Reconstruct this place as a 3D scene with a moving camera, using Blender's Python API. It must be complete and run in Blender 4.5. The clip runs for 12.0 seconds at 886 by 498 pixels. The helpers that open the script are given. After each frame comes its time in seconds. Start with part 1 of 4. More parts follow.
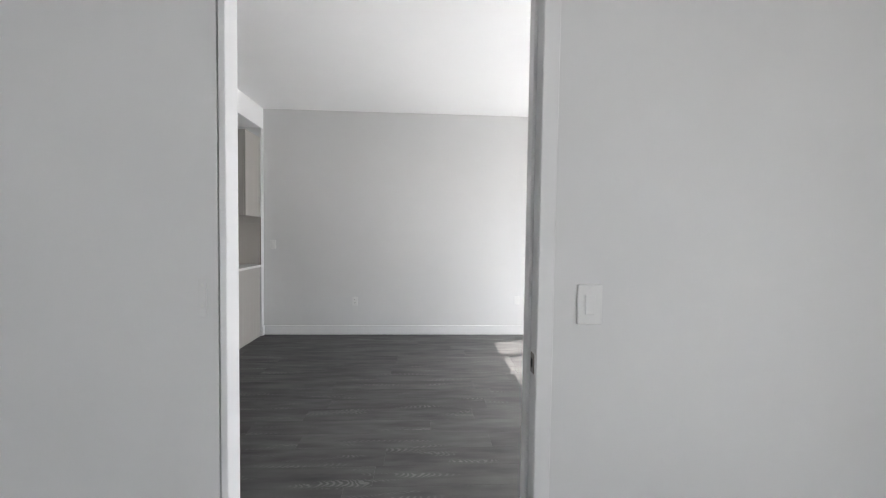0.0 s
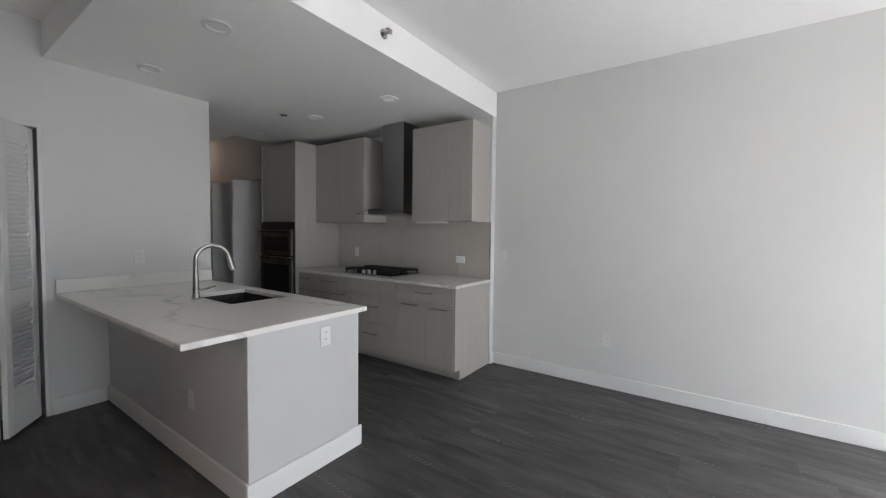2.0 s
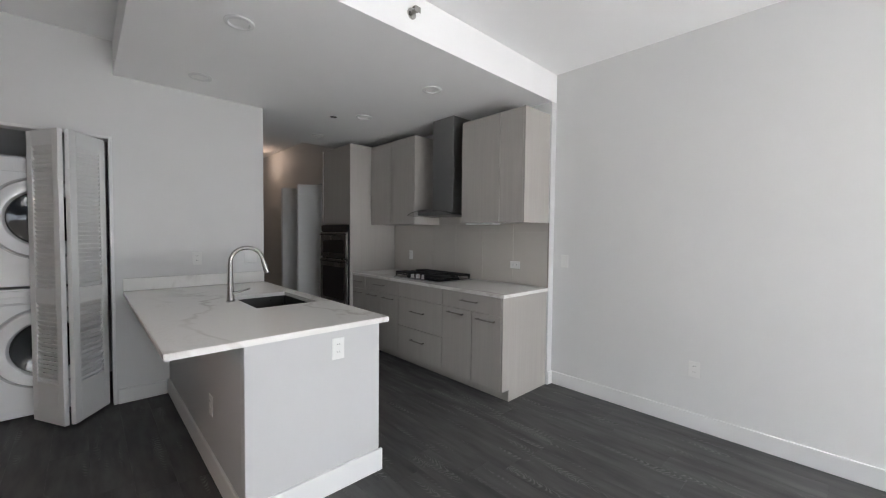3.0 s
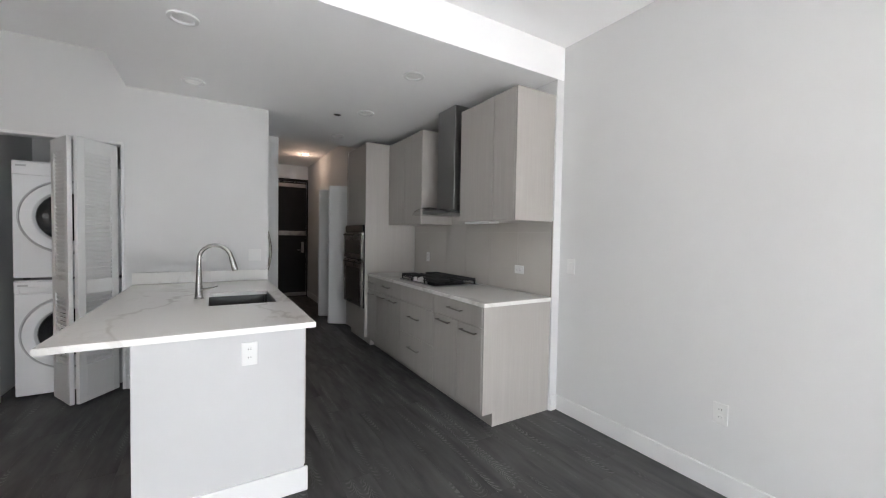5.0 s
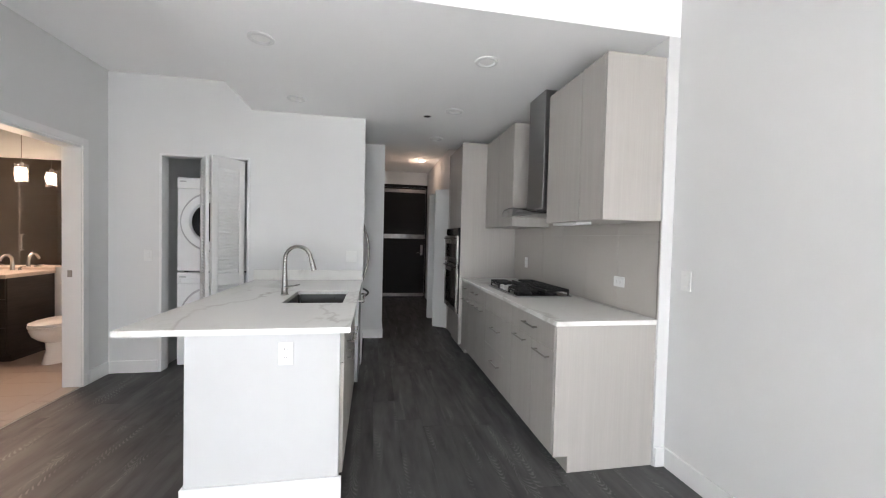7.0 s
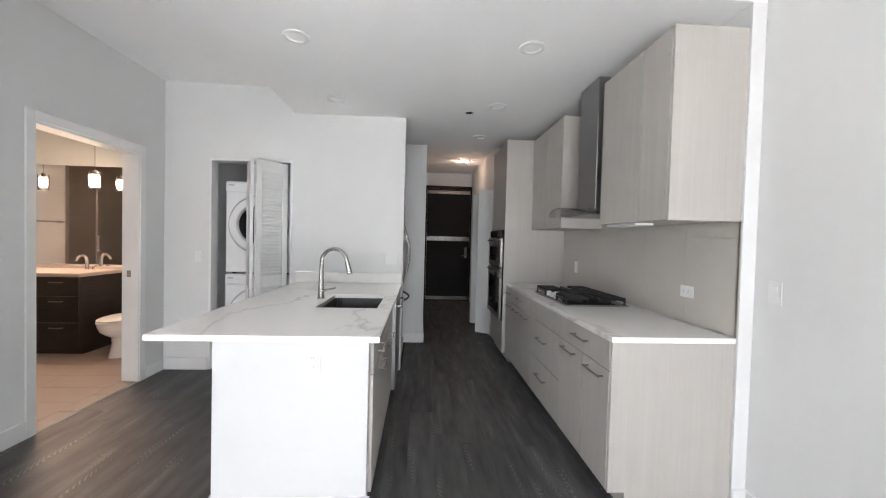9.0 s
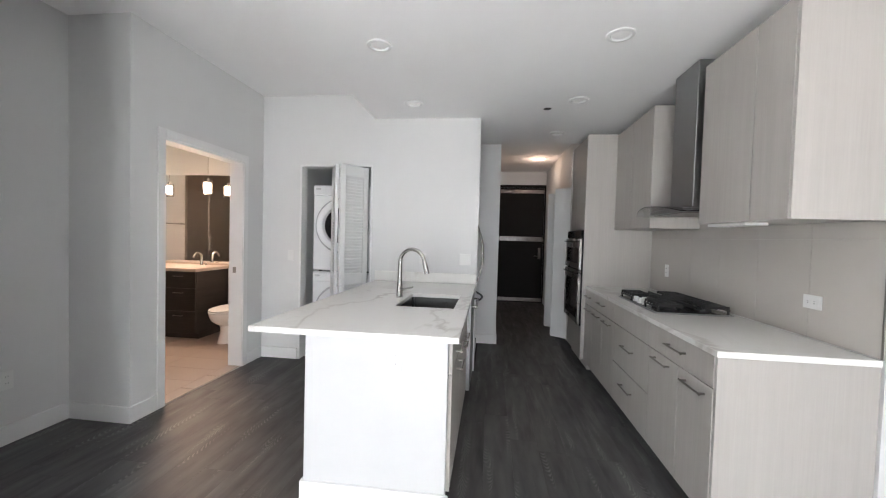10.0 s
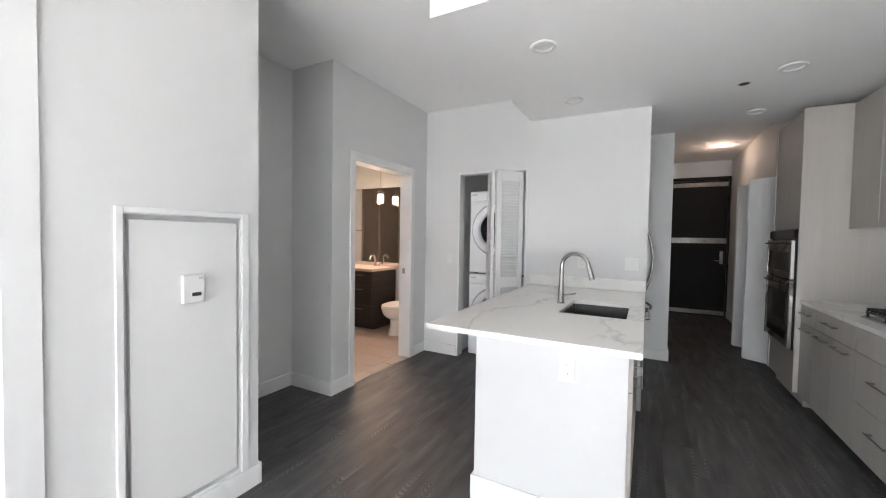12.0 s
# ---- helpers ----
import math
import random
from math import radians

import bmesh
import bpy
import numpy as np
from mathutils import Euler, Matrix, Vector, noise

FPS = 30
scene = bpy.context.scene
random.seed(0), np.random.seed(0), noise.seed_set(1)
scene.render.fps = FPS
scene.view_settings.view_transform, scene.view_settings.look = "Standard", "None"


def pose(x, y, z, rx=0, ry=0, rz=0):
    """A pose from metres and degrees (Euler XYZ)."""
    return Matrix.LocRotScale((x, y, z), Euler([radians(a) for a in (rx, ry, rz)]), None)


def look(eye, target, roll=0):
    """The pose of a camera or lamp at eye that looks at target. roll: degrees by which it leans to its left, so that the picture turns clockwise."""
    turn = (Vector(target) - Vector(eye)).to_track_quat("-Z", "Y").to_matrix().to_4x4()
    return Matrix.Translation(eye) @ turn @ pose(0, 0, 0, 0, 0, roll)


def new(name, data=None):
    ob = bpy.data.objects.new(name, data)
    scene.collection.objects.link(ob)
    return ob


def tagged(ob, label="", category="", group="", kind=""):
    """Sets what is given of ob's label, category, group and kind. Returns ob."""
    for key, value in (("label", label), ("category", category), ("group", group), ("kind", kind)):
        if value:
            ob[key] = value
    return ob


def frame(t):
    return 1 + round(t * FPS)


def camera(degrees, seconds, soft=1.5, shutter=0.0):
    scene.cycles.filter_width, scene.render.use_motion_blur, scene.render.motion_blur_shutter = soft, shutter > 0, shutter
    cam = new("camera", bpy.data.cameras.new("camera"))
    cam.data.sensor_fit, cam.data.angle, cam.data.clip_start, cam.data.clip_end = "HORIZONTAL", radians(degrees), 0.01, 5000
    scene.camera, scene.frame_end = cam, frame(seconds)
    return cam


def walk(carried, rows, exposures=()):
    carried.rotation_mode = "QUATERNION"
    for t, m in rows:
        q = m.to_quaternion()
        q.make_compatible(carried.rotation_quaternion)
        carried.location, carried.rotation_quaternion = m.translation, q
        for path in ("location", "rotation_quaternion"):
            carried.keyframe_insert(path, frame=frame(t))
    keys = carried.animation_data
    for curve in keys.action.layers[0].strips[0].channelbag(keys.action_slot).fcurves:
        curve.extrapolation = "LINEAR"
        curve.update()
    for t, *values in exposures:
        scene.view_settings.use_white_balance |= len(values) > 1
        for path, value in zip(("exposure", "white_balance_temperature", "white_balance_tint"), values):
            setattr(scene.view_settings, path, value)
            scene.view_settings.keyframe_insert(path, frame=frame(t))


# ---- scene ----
cam = camera(98.8, 12.0, soft=1.1)
PATH = [
    (0, (0.095, 0.302, 1.328), (0.203, 2.298, 1.252), 0.8),
    (0.5, (0.154, 0.683, 1.359), (-0.077, 2.668, 1.274), 0.8),
    (1, (0.105, 0.989, 1.374), (-0.476, 2.9, 1.283), 1.2),
    (1.5, (0.022, 1.316, 1.418), (-0.858, 3.11, 1.321), 0.85),
    (2, (-0.076, 1.62, 1.406), (-1.21, 3.265, 1.32), 0.7),
    (2.5, (-0.06, 1.875, 1.43), (-1.418, 3.341, 1.348), 0.5),
    (3, (-0.056, 2.082, 1.402), (-1.509, 3.455, 1.327), 0.6),
    (5, (0.188, 2.92, 1.382), (-1.525, 3.952, 1.319), 1.0),
    (5.5, (0.157, 3.098, 1.377), (-1.602, 4.048, 1.318), 1.2),
    (6, (0.124, 3.274, 1.37), (-1.728, 4.026, 1.314), 1.0),
    (6.5, (0.111, 3.411, 1.383), (-1.816, 3.942, 1.329), 1.2),
    (7, (0.097, 3.492, 1.383), (-1.869, 3.856, 1.328), 1.4),
    (9, (-0.083, 3.569, 1.388), (-2.078, 3.69, 1.338), 1.5),
    (9.5, (-0.094, 3.55, 1.391), (-2.094, 3.523, 1.336), 1.5),
    (10, (-0.102, 3.518, 1.394), (-2.086, 3.275, 1.333), 1.6),
    (10.5, (-0.096, 3.472, 1.402), (-2.022, 2.941, 1.33), 1.4),
    (11, (-0.077, 3.411, 1.403), (-1.92, 2.638, 1.331), 1.2),
    (11.5, (-0.065, 3.382, 1.404), (-1.838, 2.46, 1.336), 1.05),
    (12, (-0.065, 3.388, 1.404), (-1.826, 2.443, 1.339), 0.95),
]
EXPOSURES = ((0, 1.76), (1.0, 1.72), (1.5, 1.70), (3, 2.12), (5, 2.40), (7, 2.74), (9, 2.87), (10.5, 2.9), (12, 2.8))
walk(cam, [(t, look(eye, target, roll)) for t, eye, target, roll in PATH], EXPOSURES)

# ---- light ----
world = bpy.data.worlds.new("world")
scene.world = world
world.use_nodes = True
wn = world.node_tree
sky = wn.nodes.new("ShaderNodeTexSky")
sky.sky_type, sky.sun_disc = "NISHITA", False
sky.sun_elevation, sky.sun_rotation = radians(50.5), radians(78)
wn.links.new(sky.outputs["Color"], wn.nodes["Background"].inputs["Color"])
wn.nodes["Background"].inputs["Strength"].default_value = 0.05

sun_lamp = bpy.data.lights.new("sun", "SUN")
sun_lamp.energy, sun_lamp.angle, sun_lamp.color = 5.0, radians(0.5), (1.0, 0.96, 0.9)
sun = new("sun", sun_lamp)
sun.matrix_basis = look((12.1, 2.56, 15.0), (0, 0, 0))


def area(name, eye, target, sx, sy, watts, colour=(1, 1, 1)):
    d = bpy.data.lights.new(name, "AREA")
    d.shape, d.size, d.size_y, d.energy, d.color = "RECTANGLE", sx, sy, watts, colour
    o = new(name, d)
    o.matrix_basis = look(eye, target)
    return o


def point(name, at, watts, colour, radius=0.04):
    d = bpy.data.lights.new(name, "POINT")
    d.energy, d.color, d.shadow_soft_size = watts, colour, radius
    o = new(name, d)
    o.location = at
    return o


SKY_TINT = (0.82, 0.90, 1.0)
UPWARD_TINT = (0.97, 0.975, 1.0)
SHADE_TINT = (1.0, 0.95, 0.90)
# sky light through the glazing, and added upward fills for street and facade bounce
area("living_sky_light", (3.3, 3.25, 1.85), (2.65, 3.25, 0.85), 3.0, 1.5, 19.0, SKY_TINT)
area("living_upward_fill", (3.2, 3.25, 0.05), (2.55, 3.25, 1.05), 3.0, 1.5, 36.0, UPWARD_TINT)
area("bedroom_sky_light", (3.2, -1.3, 1.75), (2.3, -1.3, 0.75), 2.5, 1.5, 12.0, SKY_TINT)
area("bedroom_upward_fill", (3.15, -1.3, 0.15), (2.15, -1.3, 1.05), 2.5, 1.5, 19.0, UPWARD_TINT)
# added area lamps before the opaque shades, for daylight soaking through
area("living_shade_fill", (2.40, 3.4, 2.3), (0, 3.4, 2.3), 3.5, 0.9, 1.2, SHADE_TINT)
area("bedroom_shade_fill", (2.40, -1.2, 2.3), (0, -1.2, 2.3), 2.6, 0.9, 1.2, SHADE_TINT)
WARM = (1.0, 0.70, 0.53)
BATH_WARM = (1.0, 0.68, 0.51)

# ---- materials ----


def mat(name, colour, rough=0.5, metal=0.0, vary=0.04, scale=6.0, bump=0.0, bump_scale=120.0, coat=0.0, stretch=(1, 1, 1)):
    """Plain surface: base colour with two scales of mottling, slight roughness variation and fine relief."""
    m = bpy.data.materials.new(name)
    m.use_nodes = True
    nt = m.node_tree
    b = nt.nodes["Principled BSDF"]
    b.inputs["Metallic"].default_value = metal
    b.inputs["Coat Weight"].default_value = coat
    tc = nt.nodes.new("ShaderNodeTexCoord")
    mp = nt.nodes.new("ShaderNodeMapping")
    mp.inputs["Scale"].default_value = stretch
    nt.links.new(tc.outputs["Object"], mp.inputs["Vector"])
    n1 = nt.nodes.new("ShaderNodeTexNoise")
    n1.inputs["Scale"].default_value, n1.inputs["Detail"].default_value = scale, 5
    n2 = nt.nodes.new("ShaderNodeTexNoise")
    n2.inputs["Scale"].default_value, n2.inputs["Detail"].default_value = scale * 0.12, 2
    mix = nt.nodes.new("ShaderNodeMath")
    mix.operation = "ADD"
    for n in (n1, n2):
        nt.links.new(mp.outputs["Vector"], n.inputs["Vector"])
    nt.links.new(n1.outputs["Fac"], mix.inputs[0])
    nt.links.new(n2.outputs["Fac"], mix.inputs[1])
    ramp = nt.nodes.new("ShaderNodeMapRange")
    ramp.inputs["From Min"].default_value, ramp.inputs["From Max"].default_value = 0.6, 1.4
    ramp.inputs["To Min"].default_value, ramp.inputs["To Max"].default_value = 1 - vary, 1 + vary
    nt.links.new(mix.outputs[0], ramp.inputs["Value"])
    mul = nt.nodes.new("ShaderNodeVectorMath")
    mul.operation = "SCALE"
    mul.inputs[0].default_value = colour
    nt.links.new(ramp.outputs["Result"], mul.inputs["Scale"])
    nt.links.new(mul.outputs["Vector"], b.inputs["Base Color"])
    rr = nt.nodes.new("ShaderNodeMapRange")
    rr.inputs["To Min"].default_value, rr.inputs["To Max"].default_value = max(rough - 0.06, 0.02), min(rough + 0.06, 1)
    nt.links.new(n1.outputs["Fac"], rr.inputs["Value"])
    nt.links.new(rr.outputs["Result"], b.inputs["Roughness"])
    if bump:
        n3 = nt.nodes.new("ShaderNodeTexNoise")
        n3.inputs["Scale"].default_value, n3.inputs["Detail"].default_value = bump_scale, 3
        nt.links.new(mp.outputs["Vector"], n3.inputs["Vector"])
        bp = nt.nodes.new("ShaderNodeBump")
        bp.inputs["Strength"].default_value, bp.inputs["Distance"].default_value = bump, 0.002
        nt.links.new(n3.outputs["Fac"], bp.inputs["Height"])
        nt.links.new(bp.outputs["Normal"], b.inputs["Normal"])
    return m


def glow(name, colour, strength):
    m = bpy.data.materials.new(name)
    m.use_nodes = True
    b = m.node_tree.nodes["Principled BSDF"]
    b.inputs["Base Color"].default_value = (*colour, 1)
    b.inputs["Emission Color"].default_value = (*colour, 1)
    b.inputs["Emission Strength"].default_value = strength
    return m


def glass(name, tint=(1, 1, 1), rough=0.0):
    m = bpy.data.materials.new(name)
    m.use_nodes = True
    b = m.node_tree.nodes["Principled BSDF"]
    b.inputs["Base Color"].default_value = (*tint, 1)
    b.inputs["Transmission Weight"].default_value = 1.0
    b.inputs["Roughness"].default_value = rough
    b.inputs["IOR"].default_value = 1.45
    return m


def grain(name, dark, light, along=(1.2, 26, 26), rough=0.45, bump=0.15, cathedral=0.0, random_shift=False, contrast=(0.35, 0.7), fine_part=0.6):
    """Wood: long fibres stretched along one axis, with cathedral arches where asked, each piece of its own tone."""
    m = bpy.data.materials.new(name)
    m.use_nodes = True
    nt = m.node_tree
    N, L = nt.nodes.new, nt.links.new
    b = nt.nodes["Principled BSDF"]
    tc = N("ShaderNodeTexCoord")
    src = tc.outputs["Object"]
    info = N("ShaderNodeObjectInfo")
    if random_shift:
        comb = N("ShaderNodeCombineXYZ")
        m7 = N("ShaderNodeMath")
        m7.operation = "MULTIPLY"
        m7.inputs[1].default_value = 37.0
        L(info.outputs["Random"], m7.inputs[0])
        L(m7.outputs[0], comb.inputs["X"])
        L(m7.outputs[0], comb.inputs["Z"])
        add = N("ShaderNodeVectorMath")
        L(src, add.inputs[0])
        L(comb.outputs["Vector"], add.inputs[1])
        src = add.outputs["Vector"]
    mp = N("ShaderNodeMapping")
    mp.inputs["Scale"].default_value = along
    L(src, mp.inputs["Vector"])
    fine = N("ShaderNodeTexNoise")
    fine.inputs["Scale"].default_value, fine.inputs["Detail"].default_value, fine.inputs["Roughness"].default_value = 3.0, 8, 0.65
    fine.inputs["Distortion"].default_value = 0.3
    L(mp.outputs["Vector"], fine.inputs["Vector"])
    mp2 = N("ShaderNodeMapping")
    mp2.inputs["Scale"].default_value = [a * (0.5 if random_shift else 0.22) for a in along]
    L(src, mp2.inputs["Vector"])
    broad = N("ShaderNodeTexNoise")
    broad.inputs["Scale"].default_value, broad.inputs["Detail"].default_value = 3.0, 3
    L(mp2.outputs["Vector"], broad.inputs["Vector"])
    fac = N("ShaderNodeMath")
    fac.operation = "MULTIPLY_ADD"
    fac.inputs[1].default_value, fac.inputs[2].default_value = fine_part, 0.0
    L(fine.outputs["Fac"], fac.inputs[0])
    s2 = N("ShaderNodeMath")
    s2.operation = "MULTIPLY_ADD"
    s2.inputs[1].default_value = 1.0 - fine_part
    L(broad.outputs["Fac"], s2.inputs[0])
    L(fac.outputs[0], s2.inputs[2])
    value = s2.outputs[0]
    if cathedral:
        sep = N("ShaderNodeSeparateXYZ")
        L(src, sep.inputs["Vector"])
        wob = N("ShaderNodeTexNoise")
        wob.inputs["Scale"].default_value, wob.inputs["Detail"].default_value = 9.0, 4
        L(src, wob.inputs["Vector"])
        yw = N("ShaderNodeMath")
        yw.operation = "MULTIPLY_ADD"
        yw.inputs[1].default_value = 0.09
        L(wob.outputs["Fac"], yw.inputs[0])
        L(sep.outputs["Y"], yw.inputs[2])
        fold = N("ShaderNodeMath")
        fold.operation = "PINGPONG"
        fold.inputs[1].default_value = 0.036
        L(yw.outputs[0], fold.inputs[0])
        arm = N("ShaderNodeMath")
        arm.operation = "MULTIPLY_ADD"
        arm.inputs[1].default_value = 48.0
        bow = N("ShaderNodeMath")
        bow.operation = "MULTIPLY"
        L(fold.outputs[0], bow.inputs[0])
        L(fold.outputs[0], bow.inputs[1])
        L(bow.outputs[0], arm.inputs[0])
        L(sep.outputs["X"], arm.inputs[2])
        w2 = N("ShaderNodeMath")
        w2.operation = "MULTIPLY_ADD"
        w2.inputs[1].default_value = 0.09
        L(wob.outputs["Fac"], w2.inputs[0])
        L(arm.outputs[0], w2.inputs[2])
        fq = N("ShaderNodeMath")
        fq.operation = "MULTIPLY"
        fq.inputs[1].default_value = 2 * math.pi / 0.036
        L(w2.outputs[0], fq.inputs[0])
        wv = N("ShaderNodeMath")
        wv.operation = "SINE"
        L(fq.outputs[0], wv.inputs[0])
        mask = N("ShaderNodeTexNoise")
        mask.inputs["Scale"].default_value, mask.inputs["Detail"].default_value = 1.0, 2
        mp4 = N("ShaderNodeMapping")
        mp4.inputs["Scale"].default_value = (1.7, 15.0, 1.0)
        L(src, mp4.inputs["Vector"])
        L(mp4.outputs["Vector"], mask.inputs["Vector"])
        mr = N("ShaderNodeMapRange")
        mr.inputs["From Min"].default_value, mr.inputs["From Max"].default_value = 0.58, 0.70
        L(mask.outputs["Fac"], mr.inputs["Value"])
        pw = N("ShaderNodeMapRange")
        pw.inputs["From Min"].default_value, pw.inputs["From Max"].default_value = -0.2, 1.0
        L(wv.outputs[0], pw.inputs["Value"])
        mm = N("ShaderNodeMath")
        mm.operation = "MULTIPLY"
        L(pw.outputs[0], mm.inputs[0])
        L(mr.outputs["Result"], mm.inputs[1])
        ma = N("ShaderNodeMath")
        ma.operation = "MULTIPLY_ADD"
        ma.inputs[1].default_value = cathedral
        L(mm.outputs[0], ma.inputs[0])
        L(value, ma.inputs[2])
        value = ma.outputs[0]
    mr2 = N("ShaderNodeMapRange")
    mr2.inputs["From Min"].default_value, mr2.inputs["From Max"].default_value = contrast
    L(value, mr2.inputs["Value"])
    mix = N("ShaderNodeMix")
    mix.data_type = "RGBA"
    mix.inputs["A"].default_value, mix.inputs["B"].default_value = (*dark, 1), (*light, 1)
    L(mr2.outputs["Result"], mix.inputs["Factor"])
    tone = N("ShaderNodeMapRange")
    spread = 0.10 if random_shift else 0.0
    tone.inputs["To Min"].default_value, tone.inputs["To Max"].default_value = 1 - spread, 1 + spread
    L(info.outputs["Random"], tone.inputs["Value"])
    sc = N("ShaderNodeVectorMath")
    sc.operation = "SCALE"
    L(mix.outputs["Result"], sc.inputs[0])
    L(tone.outputs["Result"], sc.inputs["Scale"])
    L(sc.outputs["Vector"], b.inputs["Base Color"])
    rr = N("ShaderNodeMapRange")
    rr.inputs["To Min"].default_value, rr.inputs["To Max"].default_value = rough + 0.1, rough - 0.08
    L(value, rr.inputs["Value"])
    L(rr.outputs["Result"], b.inputs["Roughness"])
    bp = N("ShaderNodeBump")
    bp.inputs["Strength"].default_value, bp.inputs["Distance"].default_value = bump, 0.0015
    L(value, bp.inputs["Height"])
    L(bp.outputs["Normal"], b.inputs["Normal"])
    return m


def marble(name):
    """White quartz with a few soft grey-gold veins."""
    m = bpy.data.materials.new(name)
    m.use_nodes = True
    nt = m.node_tree
    N, L = nt.nodes.new, nt.links.new
    b = nt.nodes["Principled BSDF"]
    b.inputs["Roughness"].default_value = 0.22
    tc = N("ShaderNodeTexCoord")
    mp = N("ShaderNodeMapping")
    mp.inputs["Rotation"].default_value = (0.3, 0.2, 0.6)
    mp.inputs["Scale"].default_value = (0.8, 1.25, 1.0)
    L(tc.outputs["Object"], mp.inputs["Vector"])
    prev = None
    for scale, width, amount in ((0.85, 0.024, 0.52), (2.1, 0.012, 0.14)):
        n = N("ShaderNodeTexNoise")
        n.inputs["Scale"].default_value, n.inputs["Detail"].default_value = scale, 6
        n.inputs["Distortion"].default_value = 0.9
        L(mp.outputs["Vector"], n.inputs["Vector"])
        sub = N("ShaderNodeMath")
        sub.operation = "SUBTRACT"
        sub.inputs[1].default_value = 0.5
        L(n.outputs["Fac"], sub.inputs[0])
        ab = N("ShaderNodeMath")
        ab.operation = "ABSOLUTE"
        L(sub.outputs[0], ab.inputs[0])
        mr = N("ShaderNodeMapRange")
        mr.interpolation_type = "SMOOTHSTEP"
        mr.inputs["From Min"].default_value, mr.inputs["From Max"].default_value = 0.0, width
        mr.inputs["To Min"].default_value, mr.inputs["To Max"].default_value = amount, 0.0
        L(ab.outputs[0], mr.inputs["Value"])
        gate = N("ShaderNodeTexNoise")
        gate.inputs["Scale"].default_value = 1.3
        L(mp.outputs["Vector"], gate.inputs["Vector"])
        g2 = N("ShaderNodeMapRange")
        g2.inputs["From Min"].default_value, g2.inputs["From Max"].default_value = 0.42, 0.62
        L(gate.outputs["Fac"], g2.inputs["Value"])
        mu = N("ShaderNodeMath")
        mu.operation = "MULTIPLY"
        L(mr.outputs["Result"], mu.inputs[0])
        L(g2.outputs["Result"], mu.inputs[1])
        if prev:
            mx = N("ShaderNodeMath")
            mx.operation = "MAXIMUM"
            L(prev, mx.inputs[0])
            L(mu.outputs[0], mx.inputs[1])
            prev = mx.outputs[0]
        else:
            prev = mu.outputs[0]
    mix = N("ShaderNodeMix")
    mix.data_type = "RGBA"
    mix.inputs["A"].default_value, mix.inputs["B"].default_value = (0.8, 0.79, 0.765, 1), (0.42, 0.39, 0.345, 1)
    L(prev, mix.inputs["Factor"])
    L(mix.outputs["Result"], b.inputs["Base Color"])
    return m


M_WALL = mat("wall_paint", (0.68, 0.68, 0.678), 0.6, vary=0.015, scale=3, bump=0.12, bump_scale=260)
M_CEIL = mat("ceiling_paint", (0.91, 0.91, 0.91), 0.75, vary=0.012, scale=3, bump=0.1, bump_scale=220)
M_ISLAND = mat("island_panel_paint", (0.55, 0.55, 0.556), 0.5, vary=0.02, scale=4, bump=0.06, bump_scale=240)
M_TRIM = mat("trim_paint", (0.75, 0.75, 0.75), 0.35, vary=0.012, scale=5)
M_DOOR = mat("door_paint", (0.72, 0.72, 0.715), 0.4, vary=0.015, scale=4, bump=0.05, bump_scale=200)
M_FLOOR = grain("floor_oak", (0.016, 0.0157, 0.0163), (0.150, 0.145, 0.145), (1.5, 7, 7), 0.5, 0.16, 0.62, True, (0.18, 1.12), 0.2)
M_JOINT = mat("floor_joint", (0.02, 0.02, 0.02), 0.8)
M_CAB = grain("cabinet_laminate", (0.392, 0.368, 0.342), (0.462, 0.438, 0.412), (30, 30, 1.0), 0.45, 0.05, contrast=(0.25, 0.78))
M_QUARTZ = marble("white_quartz")
M_TILE = mat("backsplash_tile", (0.52, 0.49, 0.455), 0.18, vary=0.03, scale=4)
M_GROUT = mat("grout", (0.55, 0.53, 0.5), 0.9)
M_STEEL = mat("brushed_steel", (0.36, 0.36, 0.36), 0.36, 1.0, vary=0.02, scale=5, stretch=(1, 1, 5))
M_SINK = mat("sink_steel", (0.09, 0.09, 0.086), 0.3, 1.0, vary=0.05, scale=25)
M_CHROME = mat("polished_nickel", (0.52, 0.51, 0.49), 0.16, 1.0, vary=0.02, scale=20)
M_HANDLE = mat("brushed_nickel", (0.30, 0.28, 0.26), 0.3, 1.0, vary=0.03, scale=40)
M_BLACK = mat("black_iron", (0.015, 0.015, 0.015), 0.5, vary=0.2, scale=40, bump=0.1)
M_BLACKGLASS = mat("black_glass", (0.012, 0.012, 0.014), 0.06, vary=0.02)
M_PLASTIC = mat("white_plastic", (0.74, 0.74, 0.73), 0.35, vary=0.01)
# oven steel, its colour darkened for the dim room it reflects
M_OVEN = mat("darkened_oven_steel", (0.17, 0.165, 0.16), 0.28, 1.0, vary=0.04, scale=8)
M_SLOT = mat("dark_slot", (0.03, 0.03, 0.03), 0.7)
M_APPL = mat("white_enamel", (0.78, 0.79, 0.80), 0.25, vary=0.01, coat=0.3)
M_GREYPL = mat("grey_plastic", (0.45, 0.46, 0.47), 0.35, vary=0.03)
M_ENTRY = mat("black_door_paint", (0.014, 0.013, 0.013), 0.6, vary=0.15, scale=5, bump=0.05)
M_KNOB = mat("satin_silver", (0.72, 0.72, 0.70), 0.35, 0.5, vary=0.03, scale=30)
M_TAPE = mat("clear_plastic_wrap", (0.30, 0.28, 0.27), 0.2, 0.35, vary=0.35, scale=14, bump=0.9, bump_scale=26)
M_ENTRY.node_tree.nodes["Principled BSDF"].inputs["Specular IOR Level"].default_value = 0.15
